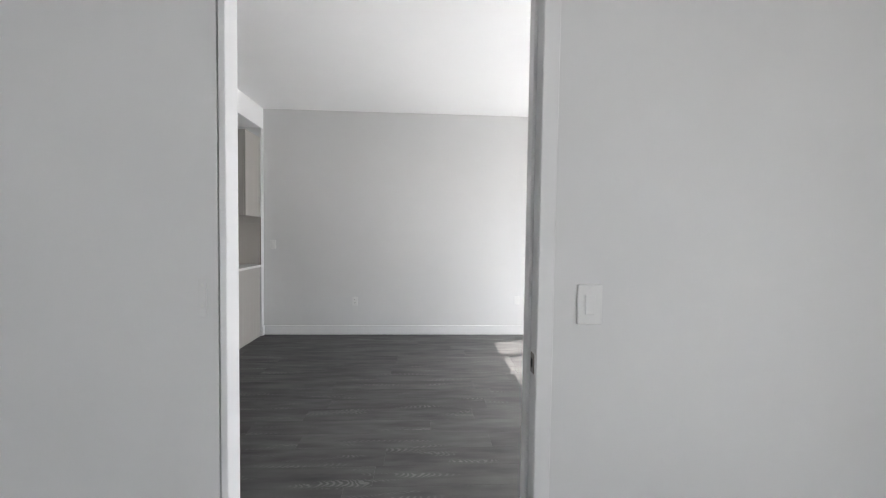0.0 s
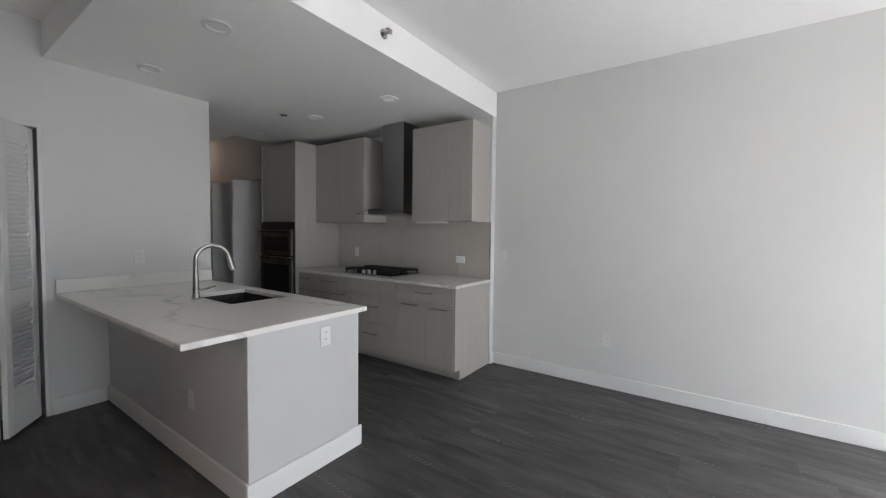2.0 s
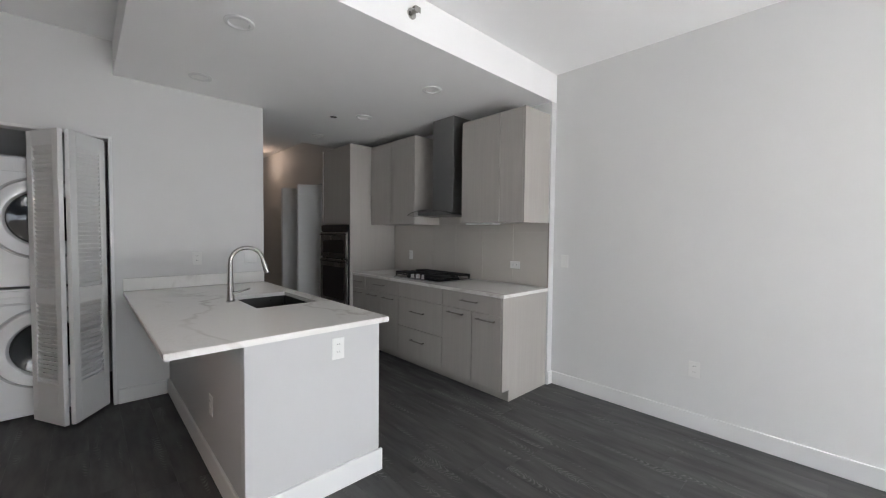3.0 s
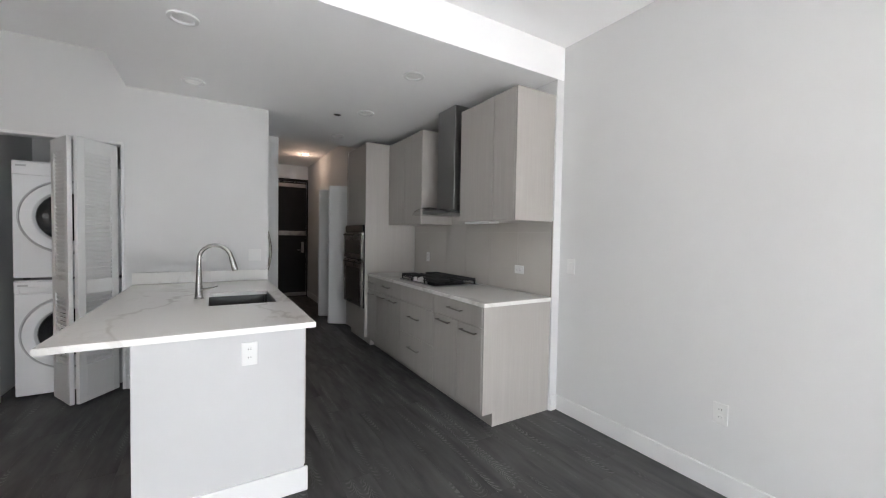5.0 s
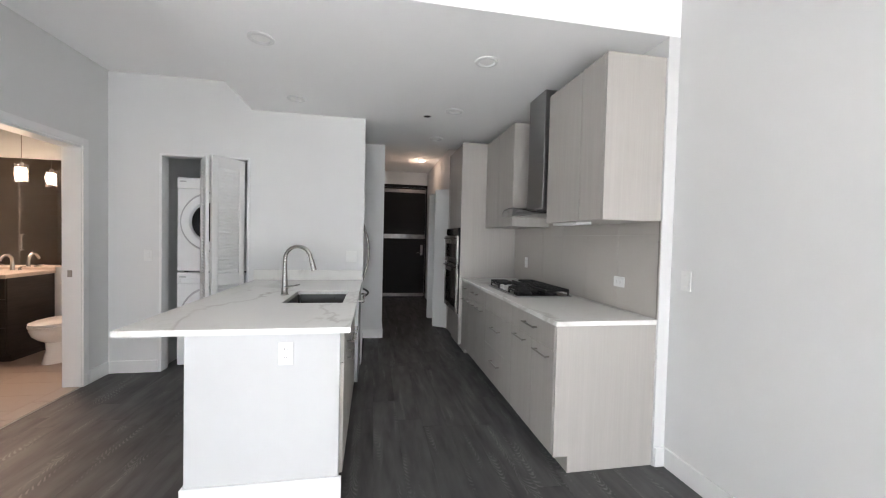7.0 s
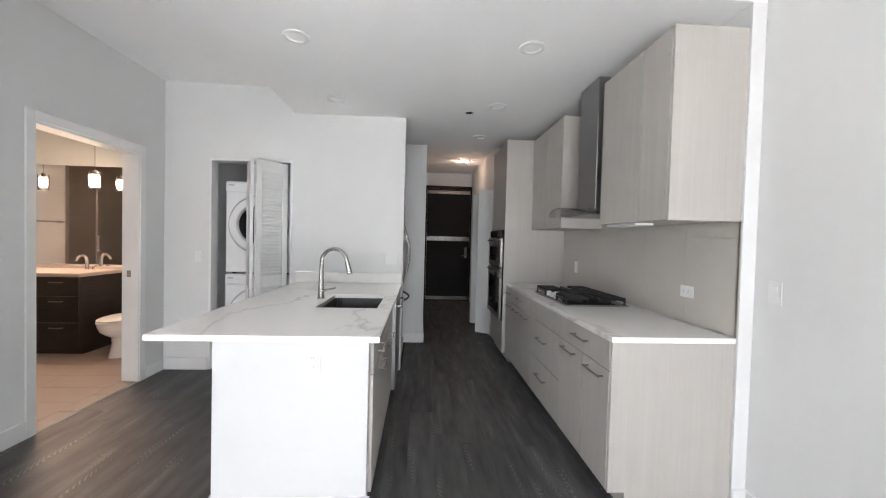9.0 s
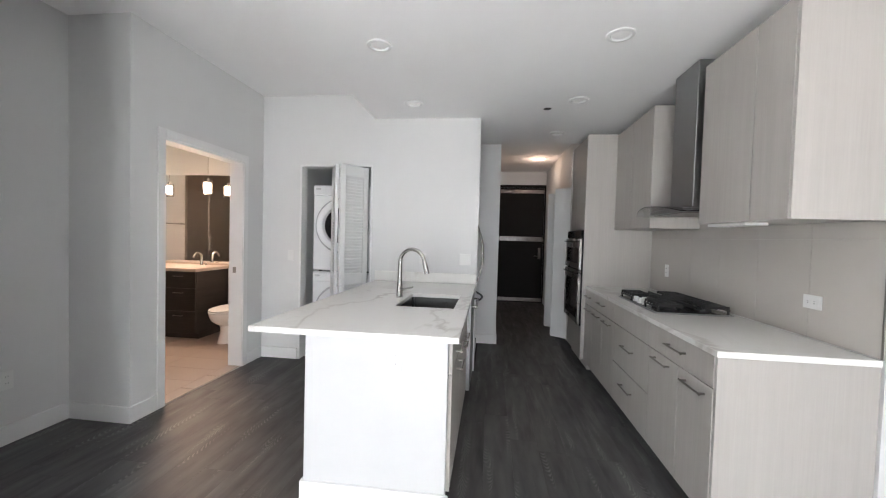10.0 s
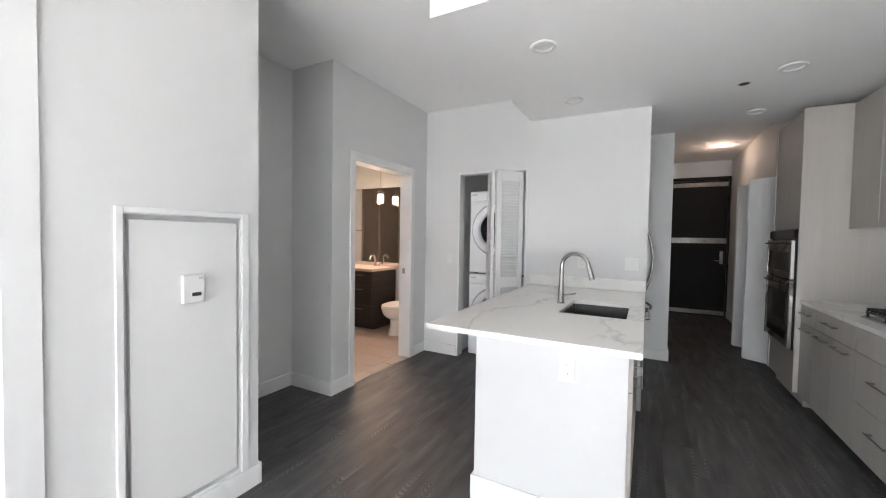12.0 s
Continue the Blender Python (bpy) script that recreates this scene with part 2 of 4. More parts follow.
M_VANITY = grain("espresso_wood", (0.018, 0.014, 0.012), (0.04, 0.032, 0.027), (2, 2, 24), 0.45, 0.08)
M_BTILE = mat("beige_floor_tile", (0.38, 0.31, 0.26), 0.4, vary=0.06, scale=5)
M_STILE = mat("brown_shower_tile", (0.15, 0.125, 0.10), 0.3, vary=0.08, scale=5)
M_PORC = mat("porcelain", (0.82, 0.81, 0.79), 0.12, vary=0.01, coat=0.4)
M_VTOP = mat("beige_stone", (0.60, 0.51, 0.45), 0.3, vary=0.05, scale=30)
M_MIRROR = mat("mirror_silver", (0.88, 0.88, 0.88), 0.02, 1.0, vary=0.0)
M_GLASS = glass("clear_glass")
M_SHADE = mat("roller_fabric", (0.62, 0.57, 0.52), 0.85, vary=0.03, scale=40, bump=0.3, bump_scale=500)
M_FRAME = mat("anodised_aluminium", (0.30, 0.30, 0.31), 0.4, 0.8, vary=0.05)
M_BULB = glow("warm_bulb", (1.0, 0.78, 0.55), 6)
M_DOWN = glow("warm_downlight", (1.0, 0.85, 0.7), 4)
M_LENS = mat("frosted_lens", (0.85, 0.85, 0.84), 0.5)
M_CONC = mat("pale_concrete", (0.5, 0.49, 0.47), 0.8, vary=0.12, scale=1.2, bump=0.2, bump_scale=30)
M_ASPH = mat("asphalt", (0.05, 0.05, 0.052), 0.85, vary=0.2, scale=2, bump=0.3, bump_scale=60)
M_BGLASS = mat("blue_window_glass", (0.12, 0.17, 0.22), 0.1, vary=0.2, scale=0.5)

# ---- mesh helpers ----
ORIGIN = {}


def box(bm, x0, x1, y0, y1, z0, z1, bev=0.0, seg=1):
    v = bmesh.ops.create_cube(bm, size=1.0, matrix=Matrix.LocRotScale(((x0 + x1) / 2, (y0 + y1) / 2, (z0 + z1) / 2), None, (abs(x1 - x0), abs(y1 - y0), abs(z1 - z0))))["verts"]
    if bev:
        edges = list({e for w in v for e in w.link_edges})
        bmesh.ops.bevel(bm, geom=edges, offset=bev, segments=seg, affect="EDGES", profile=0.5)
    return bm


def boxes(*rows, bev=0.0, seg=1):
    bm = bmesh.new()
    for r in rows:
        box(bm, *r, bev=bev, seg=seg)
    return bm


def rod(bm, a, b, r, r2=None, seg=16):
    a, b = Vector(a), Vector(b)
    d = b - a
    q = d.to_track_quat("Z", "Y").to_matrix().to_4x4()
    bmesh.ops.create_cone(bm, cap_ends=True, segments=seg, radius1=r, radius2=r if r2 is None else r2, depth=d.length, matrix=Matrix.Translation((a + b) / 2) @ q)
    return bm


def tube(bm, pts, r, seg=10):
    """A round bar swept through points; r is one radius or one a point."""
    pts = [Vector(p) for p in pts]
    rs = r if isinstance(r, (list, tuple)) else [r] * len(pts)
    rings, side = [], None
    for i, p in enumerate(pts):
        d = (pts[min(i + 1, len(pts) - 1)] - pts[max(i - 1, 0)]).normalized()
        if side is None:
            side = d.orthogonal().normalized()
        side = (side - d * side.dot(d)).normalized()
        up = d.cross(side)
        rings.append([bm.verts.new(p + rs[i] * (math.cos(2 * math.pi * k / seg) * side + math.sin(2 * math.pi * k / seg) * up)) for k in range(seg)])
    for a, b in zip(rings, rings[1:]):
        for k in range(seg):
            bm.faces.new((a[k], a[(k + 1) % seg], b[(k + 1) % seg], b[k]))
    bm.faces.new(list(reversed(rings[0])))
    bm.faces.new(rings[-1])
    return bm


def lathe(bm, profile, at=(0, 0, 0), axis="z", seg=32):
    """A turned shape from (radius, height) pairs about an axis through at."""
    at = Vector(at)
    rings = []
    for r, h in profile:
        ring = []
        for k in range(seg):
            c, s = r * math.cos(2 * math.pi * k / seg), r * math.sin(2 * math.pi * k / seg)
            p = {"z": (c, s, h), "x": (h, c, s), "y": (s, h, c)}[axis]
            ring.append(bm.verts.new(at + Vector(p)))
        rings.append(ring)
    for a, b in zip(rings, rings[1:]):
        for k in range(seg):
            bm.faces.new((a[k], a[(k + 1) % seg], b[(k + 1) % seg], b[k]))
    if profile[0][0] > 0:
        bm.faces.new(list(reversed(rings[0])))
    if profile[-1][0] > 0:
        bm.faces.new(rings[-1])
    return bm


def mesh_of(name, bm, material, smooth=False):
    me = bpy.data.meshes.new(name)
    bm.normal_update()
    bmesh.ops.recalc_face_normals(bm, faces=bm.faces)
    if smooth:
        for f in bm.faces:
            f.smooth = True
        for e in bm.edges:
            if len(e.link_faces) == 2 and e.calc_face_angle(0) > 0.7:
                e.smooth = False
    bm.to_mesh(me)
    bm.free()
    me.materials.append(material)
    return me


def part(name, bm, material, parent, label="", smooth=False):
    """One mesh under a thing or a part; bm is in the world's axes where the thing stands unturned."""
    o = ORIGIN.get(parent.name, Vector((0, 0, 0)))
    bm.transform(Matrix.Translation(-o))
    ob = new(name, mesh_of(name, bm, material, smooth))
    ob.parent = parent
    ORIGIN[ob.name] = o
    if label:
        ob["label"] = label
    return ob


def thing(name, at, label, category, group=""):
    ob = new(name)
    ob.empty_display_size = 0.1
    ob.location = at
    ORIGIN[ob.name] = Vector(at)
    return tagged(ob, label, category, group)


def structure(name, bm, material, label, category, smooth=False):
    ob = new(name, mesh_of(name, bm, material, smooth))
    return tagged(ob, label, category, kind="structure")


# ---- plan ----
YF, YK, XS = 5.306, 5.228, -1.945     # living far wall, kitchen back wall, soffit face
ZC, ZS = 2.895, 2.635                 # ceiling, soffit
XW, YW = -4.066, 3.392                # laundry wall and its end
YB, XP, YN = 0.998, -2.494, 0.5       # bathroom wall, pillar side, nook back
YP, XQ = 1.497, -1.43                 # wall with the access panel, its corner
XWIN = 2.47                           # window wall
DL, DR = -0.468, 0.464                # bedroom doorway
BASE_H, BASE_T = 0.12, 0.014

# ---- shell ----
structure("wall_north", boxes((XS - 3.5, XWIN + 0.2, YF, YF + 0.15, -0.1, ZC + 0.1)), M_WALL, "pale grey painted plaster wall of the living room", "wall")
structure("wall_kitchen", boxes((-5.15, XS, YK, YF - 0.002, 0, ZS)), M_WALL, "white furred wall behind the kitchen cabinets", "wall")
structure("wall_hall_north", boxes((-8.8, -6.62, 4.72, 4.84, 0, ZC), (-6.62, -5.5, 4.72, 4.84, 2.16, ZC), (-5.5, -5.15, 4.72, YF, 0, ZC), (-8.8, -5.5, 5.306, 5.4, 0, ZC)), M_WALL, "painted entry hall wall with a closet opening", "wall")
structure("wall_hall_south", boxes((-8.8, -5.16, 3.5, 3.632, 0, ZC), (-5.28, -5.16, 2.5, 3.5, 0, ZC)), M_WALL, "white painted entry hall wall beside the refrigerator", "wall")
structure("wall_entry", boxes((-8.85, -8.7, 3.3, 3.7, 0, ZC), (-8.85, -8.7, 4.70, 5.0, 0, ZC), (-8.85, -8.7, 3.7, 4.70, 2.57, ZC)), M_WALL, "painted wall around the apartment entry door", "wall")
structure("wall_corridor", boxes((-9.1, -8.9, 3.2, 5.2, -0.1, ZC)), M_WALL, "painted corridor wall beyond the entry door", "wall")
structure("wall_laundry", boxes((XW - 0.12, XW, YB - 0.14, 1.454, 0, ZC), (XW - 0.12, XW, 2.235, YW, 0, ZC), (XW - 0.12, XW, 1.454, 2.235, 2.13, ZC)), M_WALL, "pale grey painted wall with the laundry closet opening", "wall")
structure("wall_laundry_closet", boxes((-5.16, -5.06, 1.0, 2.5, 0, ZC), (-5.06, XW - 0.12, 0.86, 1.405, 0, ZC), (-5.28, XW - 0.12, 2.4, 2.5, 0, ZC)), M_WALL, "grey painted inside walls of the laundry closet", "wall")
structure("wall_bath", boxes((XW, -3.72, YB - 0.14, YB, 0, ZC), (-2.782, XP, YB - 0.14, YB, 0, ZC), (-3.72, -2.782, YB - 0.14, YB, 2.112, ZC)), M_WALL, "pale grey wall with the bathroom doorway", "wall")
structure("wall_pillar", boxes((XP - 0.12, XP, -1.9, YB - 0.14, 0, ZC)), M_WALL, "pale grey wall side beyond the bathroom door", "wall")
structure("wall_nook", boxes((XP, XQ + 0.12, YN - 0.12, YN, 0, ZC), (XQ, XQ + 0.12, YN, YP - 0.07, 0, ZC)), M_WALL, "pale grey painted wall closing the small alcove", "wall")
structure("wall_panel", boxes((XQ, -1.323, YP - 0.07, YP, 0, ZC), (-0.815, DL - 0.0255, YP - 0.07, YP, 0, ZC), (-1.323, -0.815, YP - 0.07, YP, 1.478, ZC), (-1.323, -0.815, YP - 0.07, YP - 0.03, 0, 1.478), (-1.323, -0.815, YP - 0.03, YP, 0, 0.135), (DL - 0.0255, DR + 0.02, YP - 0.07, YP, 2.42, ZC)), M_WALL, "pale painted wall with a recessed access panel", "wall")
structure("wall_bedroom", boxes((DR + 0.02, XWIN, YP + 0.005, YP + 0.15, 0, ZC)), M_WALL, "pale grey painted bedroom wall beside the doorway", "wall")
structure("wall_bedroom_west", boxes((XQ + 0.121, XQ + 0.24, -2.6, YP - 0.071, 0, ZC)), M_WALL, "pale grey painted bedroom wall", "wall")
structure("wall_south", boxes((-5.6, XWIN + 0.2, -2.7, -2.6, -0.1, ZC)), M_WALL, "pale grey painted bedroom end wall", "wall")
structure("ceiling", boxes((-8.9, XWIN + 0.2, -2.7, YF + 0.15, ZC, ZC + 0.12)), M_CEIL, "flat white painted ceiling", "ceiling")
structure("ceiling_soffit", boxes((-5.16, XS, 2.27, YK, ZS, ZC - 0.002), (-5.16, XS - 0.1, YK, YF - 0.002, ZS, ZC - 0.002), (XS - 0.1, XS, YK, YF - 0.002, ZS, ZC - 0.002)), M_CEIL, "lowered white kitchen ceiling with recessed downlights", "ceiling")


def baseboard(*rows):
    """Skirting along wall faces, each row a box."""
    return structure("baseboard", boxes(*[(*r, 0.0, BASE_H) for r in rows], bev=0.003), M_TRIM, "white painted flat baseboard along the wall", "baseboard")


t_ = BASE_T
baseboard((XS + t_, XWIN, YF - t_, YF), (XS, XS + t_, YK + 0.004, YF))
baseboard((XW, XW + t_, YB, 1.43), (XW, XW + t_, 2.262, 2.58))
baseboard((-4.05, -3.80, YB, YB + t_), (-2.71, XP + t_, YB, YB + t_))
baseboard((XP, XP + t_, YN, YB), (XP, XQ - t_, YN, YN + t_), (XQ - t_, XQ, YN, YP + t_))
baseboard((XQ, -0.58, YP, YP + t_))
baseboard((-5.16, -5.16 + t_, 3.0, 3.632 + t_), (-8.7, -5.16, 3.632, 3.632 + t_))
baseboard((-5.50, -5.142, 4.706, 4.72), (-8.7, -6.64, 4.706, 4.72))
baseboard((DR + 0.62, XWIN, YP + 0.15, YP + 0.15 + t_))

# bedroom doorway: jambs and casings
structure("door_frame", boxes((DL - 0.02, DL, YP - 0.072, YP + 0.002, 0, 2.42), (DL - 0.105, DL - 0.006, YP, YP + 0.014, 0, 2.49), (DL - 0.105, DR + 0.1, YP, YP + 0.014, 2.42, 2.49), bev=0.002), M_TRIM, "white painted door jamb and flat casing", "door frame")
structure("door_frame", boxes((DR, DR + 0.02, YP, YP + 0.152, 0, 2.42), (DR + 0.002, DR + 0.055, YP - 0.004, YP + 0.004, 0, 2.48), (DR - 0.012, DR, YP + 0.055, YP + 0.095, 0, 2.42), (DR + 0.006, DR + 0.1, YP + 0.15, YP + 0.164, 0, 2.41), bev=0.002), M_TRIM, "white painted door jamb with a door stop", "door frame")
strike = thing("strike_plate", (DR, YP + 0.03, 0.91), "small satin nickel strike plate on the door jamb", "strike plate")
part("plate", boxes((DR - 0.003, DR + 0.001, YP + 0.012, YP + 0.046, 0.875, 0.94), bev=0.001), M_HANDLE, strike)
part("latch_hole", boxes((DR - 0.0045, DR - 0.002, YP + 0.022, YP + 0.038, 0.894, 0.922)), M_SLOT, strike)

cover = thing("latch_plate", (-0.536, YP - 0.07, 1.135), "small white painted-over metal plate beside the doorway", "latch plate")
part("plate", boxes((-0.547, -0.525, YP - 0.0725, YP - 0.0695, 1.078, 1.192), bev=0.001), M_WALL, cover)
for z in (1.112, 1.172):
    part("screw", lathe(bmesh.new(), [(0.0045, -0.0736), (0.0035, -0.0742), (0.0, -0.0744)], (-0.536, YP, z), "y", 12), M_KNOB, cover, "small steel screw")

# bathroom doorway
structure("door_frame", boxes((-3.742, -3.717, YB - 0.144, YB + 0.004, 0, 2.112), (-2.785, -2.76, YB - 0.144, YB + 0.004, 0, 2.112), (-3.72, -2.782, YB - 0.144, YB + 0.004, 2.09, 2.112), (-3.79, -3.724, YB, YB + 0.014, 0, 2.175), (-2.778, -2.712, YB, YB + 0.014, 0, 2.175), (-3.724, -2.778, YB, YB + 0.014, 2.11, 2.175), bev=0.002), M_TRIM, "white painted casing of the bathroom doorway", "door frame")
bs = thing("strike_plate", (-3.72, YB - 0.08, 1.0), "small satin nickel strike plate on the bathroom jamb", "strike plate")
part("plate", boxes((-3.720, -3.714, YB - 0.10, YB - 0.065, 0.97, 1.03), bev=0.001), M_HANDLE, bs)

# laundry opening trim
structure("door_frame", boxes((XW - 0.125, XW + 0.006, 1.436, 1.458, 0, 2.126), (XW - 0.125, XW + 0.006, 2.231, 2.253, 0, 2.126), (XW - 0.125, XW + 0.006, 1.436, 2.253, 2.126, 2.148), bev=0.002), M_TRIM, "thin white jamb lining of the laundry closet", "door frame")

# ---- windows ----
MULL = (5.29, 4.72, 3.27, 1.82, 1.68)


def window(name, ys, lo, hi, label):
    """Floor-to-ceiling glazing in one frame: mullions, a low transom and clear panes."""
    w = structure(name, boxes((XWIN, XWIN + 0.12, lo, hi, ZC - 0.08, ZC), (XWIN, XWIN + 0.12, lo, hi, 0.0, 0.07), bev=0.004), M_FRAME, label, "window")
    for y in ys:
        part("mullion", boxes((XWIN + 0.001, XWIN + 0.119, y - 0.045, y + 0.045, 0.07, ZC - 0.08), bev=0.004), M_FRAME, w)
    ends = sorted(ys)
    for a, b in zip(ends, ends[1:]):
        if b - a < 0.3:
            continue
        part("transom", boxes((XWIN + 0.004, XWIN + 0.116, a + 0.045, b - 0.045, 0.42, 0.52), bev=0.004), M_FRAME, w)
        for z0, z1 in ((0.07, 0.42), (0.52, ZC - 0.08)):
            p = part("pane", boxes((XWIN + 0.055, XWIN + 0.065, a + 0.04, b - 0.04, z0, z1)), M_GLASS, w)
            p.visible_shadow = False
    return w


window("window_1", MULL, 1.64, YF, "tall aluminium window wall of the living room")
# bedroom glazing is out of view, set southward to light its wall evenly
window("window_2", (0.155, -1.2, -2.555), -2.6, 0.2, "tall aluminium window wall of the bedroom")
structure("window_sill", boxes((XWIN - 0.13, XWIN, 1.66, YF - 0.016, 0.0, 0.02), bev=0.003), M_TRIM, "white painted low sill under the window wall", "window sill")
# unseen pier, added to keep grazing daylight off the bedroom wall
structure("wall_unseen_pier", boxes((XWIN, XWIN + 0.2, 0.2, 1.64, 0, ZC)), M_WALL, "unseen painted pier added between the window walls to cut grazing light", "wall")
for n_, (a_, b_) in enumerate(((1.68, 5.28), (-2.5, 0.12))):
    sh = thing("roller_shade", (XWIN - 0.05, (a_ + b_) / 2, 1.82), "beige fabric roller shade lowered part way at the window", "roller shade", "roller shades")
    part("fabric", boxes((XWIN - 0.042, XWIN - 0.038, a_, b_, 1.82, 2.80)), M_SHADE, sh)
    part("bottom_bar", boxes((XWIN - 0.05, XWIN - 0.03, a_, b_, 1.80, 1.825), bev=0.004), M_SHADE, sh)
    part("roller", rod(bmesh.new(), (XWIN - 0.07, a_, 2.84), (XWIN - 0.07, b_, 2.84), 0.03, seg=20), M_FRAME, sh, "dark shade roller", True)

# ---- island ----
ISL_X0, ISL_X1, ISL_Y0, ISL_Y1 = XW + 0.002, -1.897, 2.302, 3.388
isl = thing("kitchen_island", (-3.0, 2.98, 0), "white panelled kitchen peninsula with laminate cabinet fronts", "kitchen island")
part("end_panel", boxes((-1.975, -1.922, 2.602, 3.335, 0.0, 0.884), bev=0.002), M_ISLAND, isl, "white painted end panel")
part("back_panel", boxes((XW + 0.004, -1.975, 2.602, 2.66, 0.0, 0.884)), M_ISLAND, isl, "pale painted back panel")
part("skirting", boxes((-1.922, -1.906, 2.588, 3.352, 0.0, 0.13), (XW + 0.016, -1.922, 2.588, 2.602, 0.0, 0.13), bev=0.003), M_TRIM, isl, "white baseboard")
part("carcass", boxes((-3.30, -1.976, 2.662, 3.330, 0.1, 0.66), (-3.30, -3.26, 2.662, 3.33, 0.66, 0.884), (-2.60, -1.976, 2.662, 3.33, 0.66, 0.884), (XW + 0.004, -3.92, 2.662, 3.33, 0.1, 0.884)), M_CAB, isl)
part("toe_kick", boxes((-3.30, -1.99, 3.24, 3.27, 0.0, 0.1)), M_CAB, isl)


def bar_handle(parent, x0, x1, y, z, out=1, r=0.006):
    """Straight bar pull on two posts, standing off a front that faces y."""
    bm = bmesh.new()
    tube(bm, [(x0, y + out * 0.03, z), (x1, y + out * 0.03, z)], r)
    for x in (x0 + 0.012, x1 - 0.012):
        tube(bm, [(x, y, z), (x, y + out * 0.03, z)], r * 0.9)
    return part("handle", bm, M_HANDLE, parent, "brushed nickel bar handle", True)


def front(parent, name, x0, x1, y, z0, z1, out, handle=None):
    g = 0.0025
    f = part(name, boxes((x0 + g, x1 - g, min(y, y + out * 0.019), max(y, y + out * 0.019), z0 + g, z1 - g), bev=0.0012), M_CAB, parent)
    if handle:
        hx0, hx1, hz = handle
        bar_handle(f, hx0, hx1, y + out * 0.019, hz, out)
    return f


YI = 3.333
front(isl, "drawer_front", -2.50, -1.977, YI, 0.705, 0.880, 1, (-2.36, -2.18, 0.765))
front(isl, "door", -2.50, -1.977, YI, 0.105, 0.705, 1, (-2.44, -2.26, 0.64))
front(isl, "drawer_front", -3.30, -2.50, YI, 0.705, 0.880, 1)
front(isl, "door", -2.90, -2.50, YI, 0.105, 0.705, 1, (-2.86, -2.70, 0.64))
front(isl, "door", -3.30, -2.90, YI, 0.105, 0.705, 1, (-3.10, -2.94, 0.64))

dw = thing("dishwasher", (-3.61, 3.0, 0), "stainless steel dishwasher built into the kitchen island", "dishwasher")
part("body", boxes((-3.90, -3.32, 2.70, 3.33, 0.1, 0.87)), M_BLACK, dw)
part("door", boxes((-3.905, -3.315, 3.332, 3.383, 0.09, 0.875), bev=0.004), M_STEEL, dw)
hb = bmesh.new()
tube(hb, [(-3.85, 3.383, 0.80), (-3.85, 3.42, 0.80), (-3.37, 3.42, 0.80), (-3.37, 3.383, 0.80)], 0.009)
part("handle", hb, M_CHROME, dw, "steel bar handle", True)
part("kick_plate", boxes((-3.90, -3.32, 3.24, 3.26, 0.0, 0.1)), M_BLACK, dw)

# island top with the sink cut-out
SX0, SX1, SY0, SY1 = -3.25, -2.645, 2.885, 3.29
top_z0, top_z1 = 0.885, 0.915
ct = thing("countertop", (-3.0, 2.85, top_z0), "white quartz countertop with soft grey veining", "countertop", "countertops")
bm = bmesh.new()
xs, ys = (ISL_X0, SX0, SX1, ISL_X1), (ISL_Y0, SY0, SY1, ISL_Y1)
grid = {(i, j, k): bm.verts.new((xs[i], ys[j], (top_z0, top_z1)[k])) for i in range(4) for j in range(4) for k in range(2)}
for i in range(3):
    for j in range(3):
        if (i, j) == (1, 1):
            continue
        bm.faces.new([grid[a] for a in ((i, j, 1), (i + 1, j, 1), (i + 1, j + 1, 1), (i, j + 1, 1))])
        bm.faces.new([grid[a] for a in ((i, j, 0), (i, j + 1, 0), (i + 1, j + 1, 0), (i + 1, j, 0))])
for i in range(3):
    for j in (0, 3):
        bm.faces.new([grid[a] for a in ((i, j, 0), (i + 1, j, 0), (i + 1, j, 1), (i, j, 1))])
        bm.faces.new([grid[a] for a in ((j, i, 0), (j, i + 1, 0), (j, i + 1, 1), (j, i, 1))])
for j in (1, 2):
    bm.faces.new([grid[a] for a in ((1, j, 0), (2, j, 0), (2, j, 1), (1, j, 1))])
    bm.faces.new([grid[a] for a in ((j, 1, 0), (j, 2, 0), (j, 2, 1), (j, 1, 1))])
bmesh.ops.recalc_face_normals(bm, faces=bm.faces)
bmesh.ops.bevel(bm, geom=[e for e in bm.edges if len(e.link_faces) == 2 and e.calc_face_angle(0) > 1], offset=0.003, segments=2, affect="EDGES")
part("slab", bm, M_QUARTZ, ct)
part("upstand", boxes((XW + 0.001, XW + 0.021, ISL_Y0, ISL_Y1, 0.917, 1.02), bev=0.002), M_QUARTZ, ct)

sink = thing("sink", (-2.95, 3.09, 0.68), "undermount stainless steel single bowl sink in the island", "sink")
bm = bmesh.new()
o_ = 0.006
v0 = [bm.verts.new(p) for p in ((SX0 - o_, SY0 - o_, 0.884), (SX1 + o_, SY0 - o_, 0.884), (SX1 + o_, SY1 + o_, 0.884), (SX0 - o_, SY1 + o_, 0.884))]
v1 = [bm.verts.new(p) for p in ((SX0 + 0.004, SY0 + 0.004, 0.69), (SX1 - 0.004, SY0 + 0.004, 0.69), (SX1 - 0.004, SY1 - 0.004, 0.69), (SX0 + 0.004, SY1 - 0.004, 0.69))]
bm.faces.new(v1)
for k in range(4):
    bm.faces.new((v0[k], v0[(k + 1) % 4], v1[(k + 1) % 4], v1[k]))
bmesh.ops.recalc_face_normals(bm, faces=bm.faces)
bmesh.ops.bevel(bm, geom=[e for e in bm.edges if len(e.link_faces) == 2], offset=0.018, segments=4, affect="EDGES")
bmesh.ops.solidify(bm, geom=bm.faces, thickness=0.002)
part("bowl", bm, M_SINK, sink, "", True)
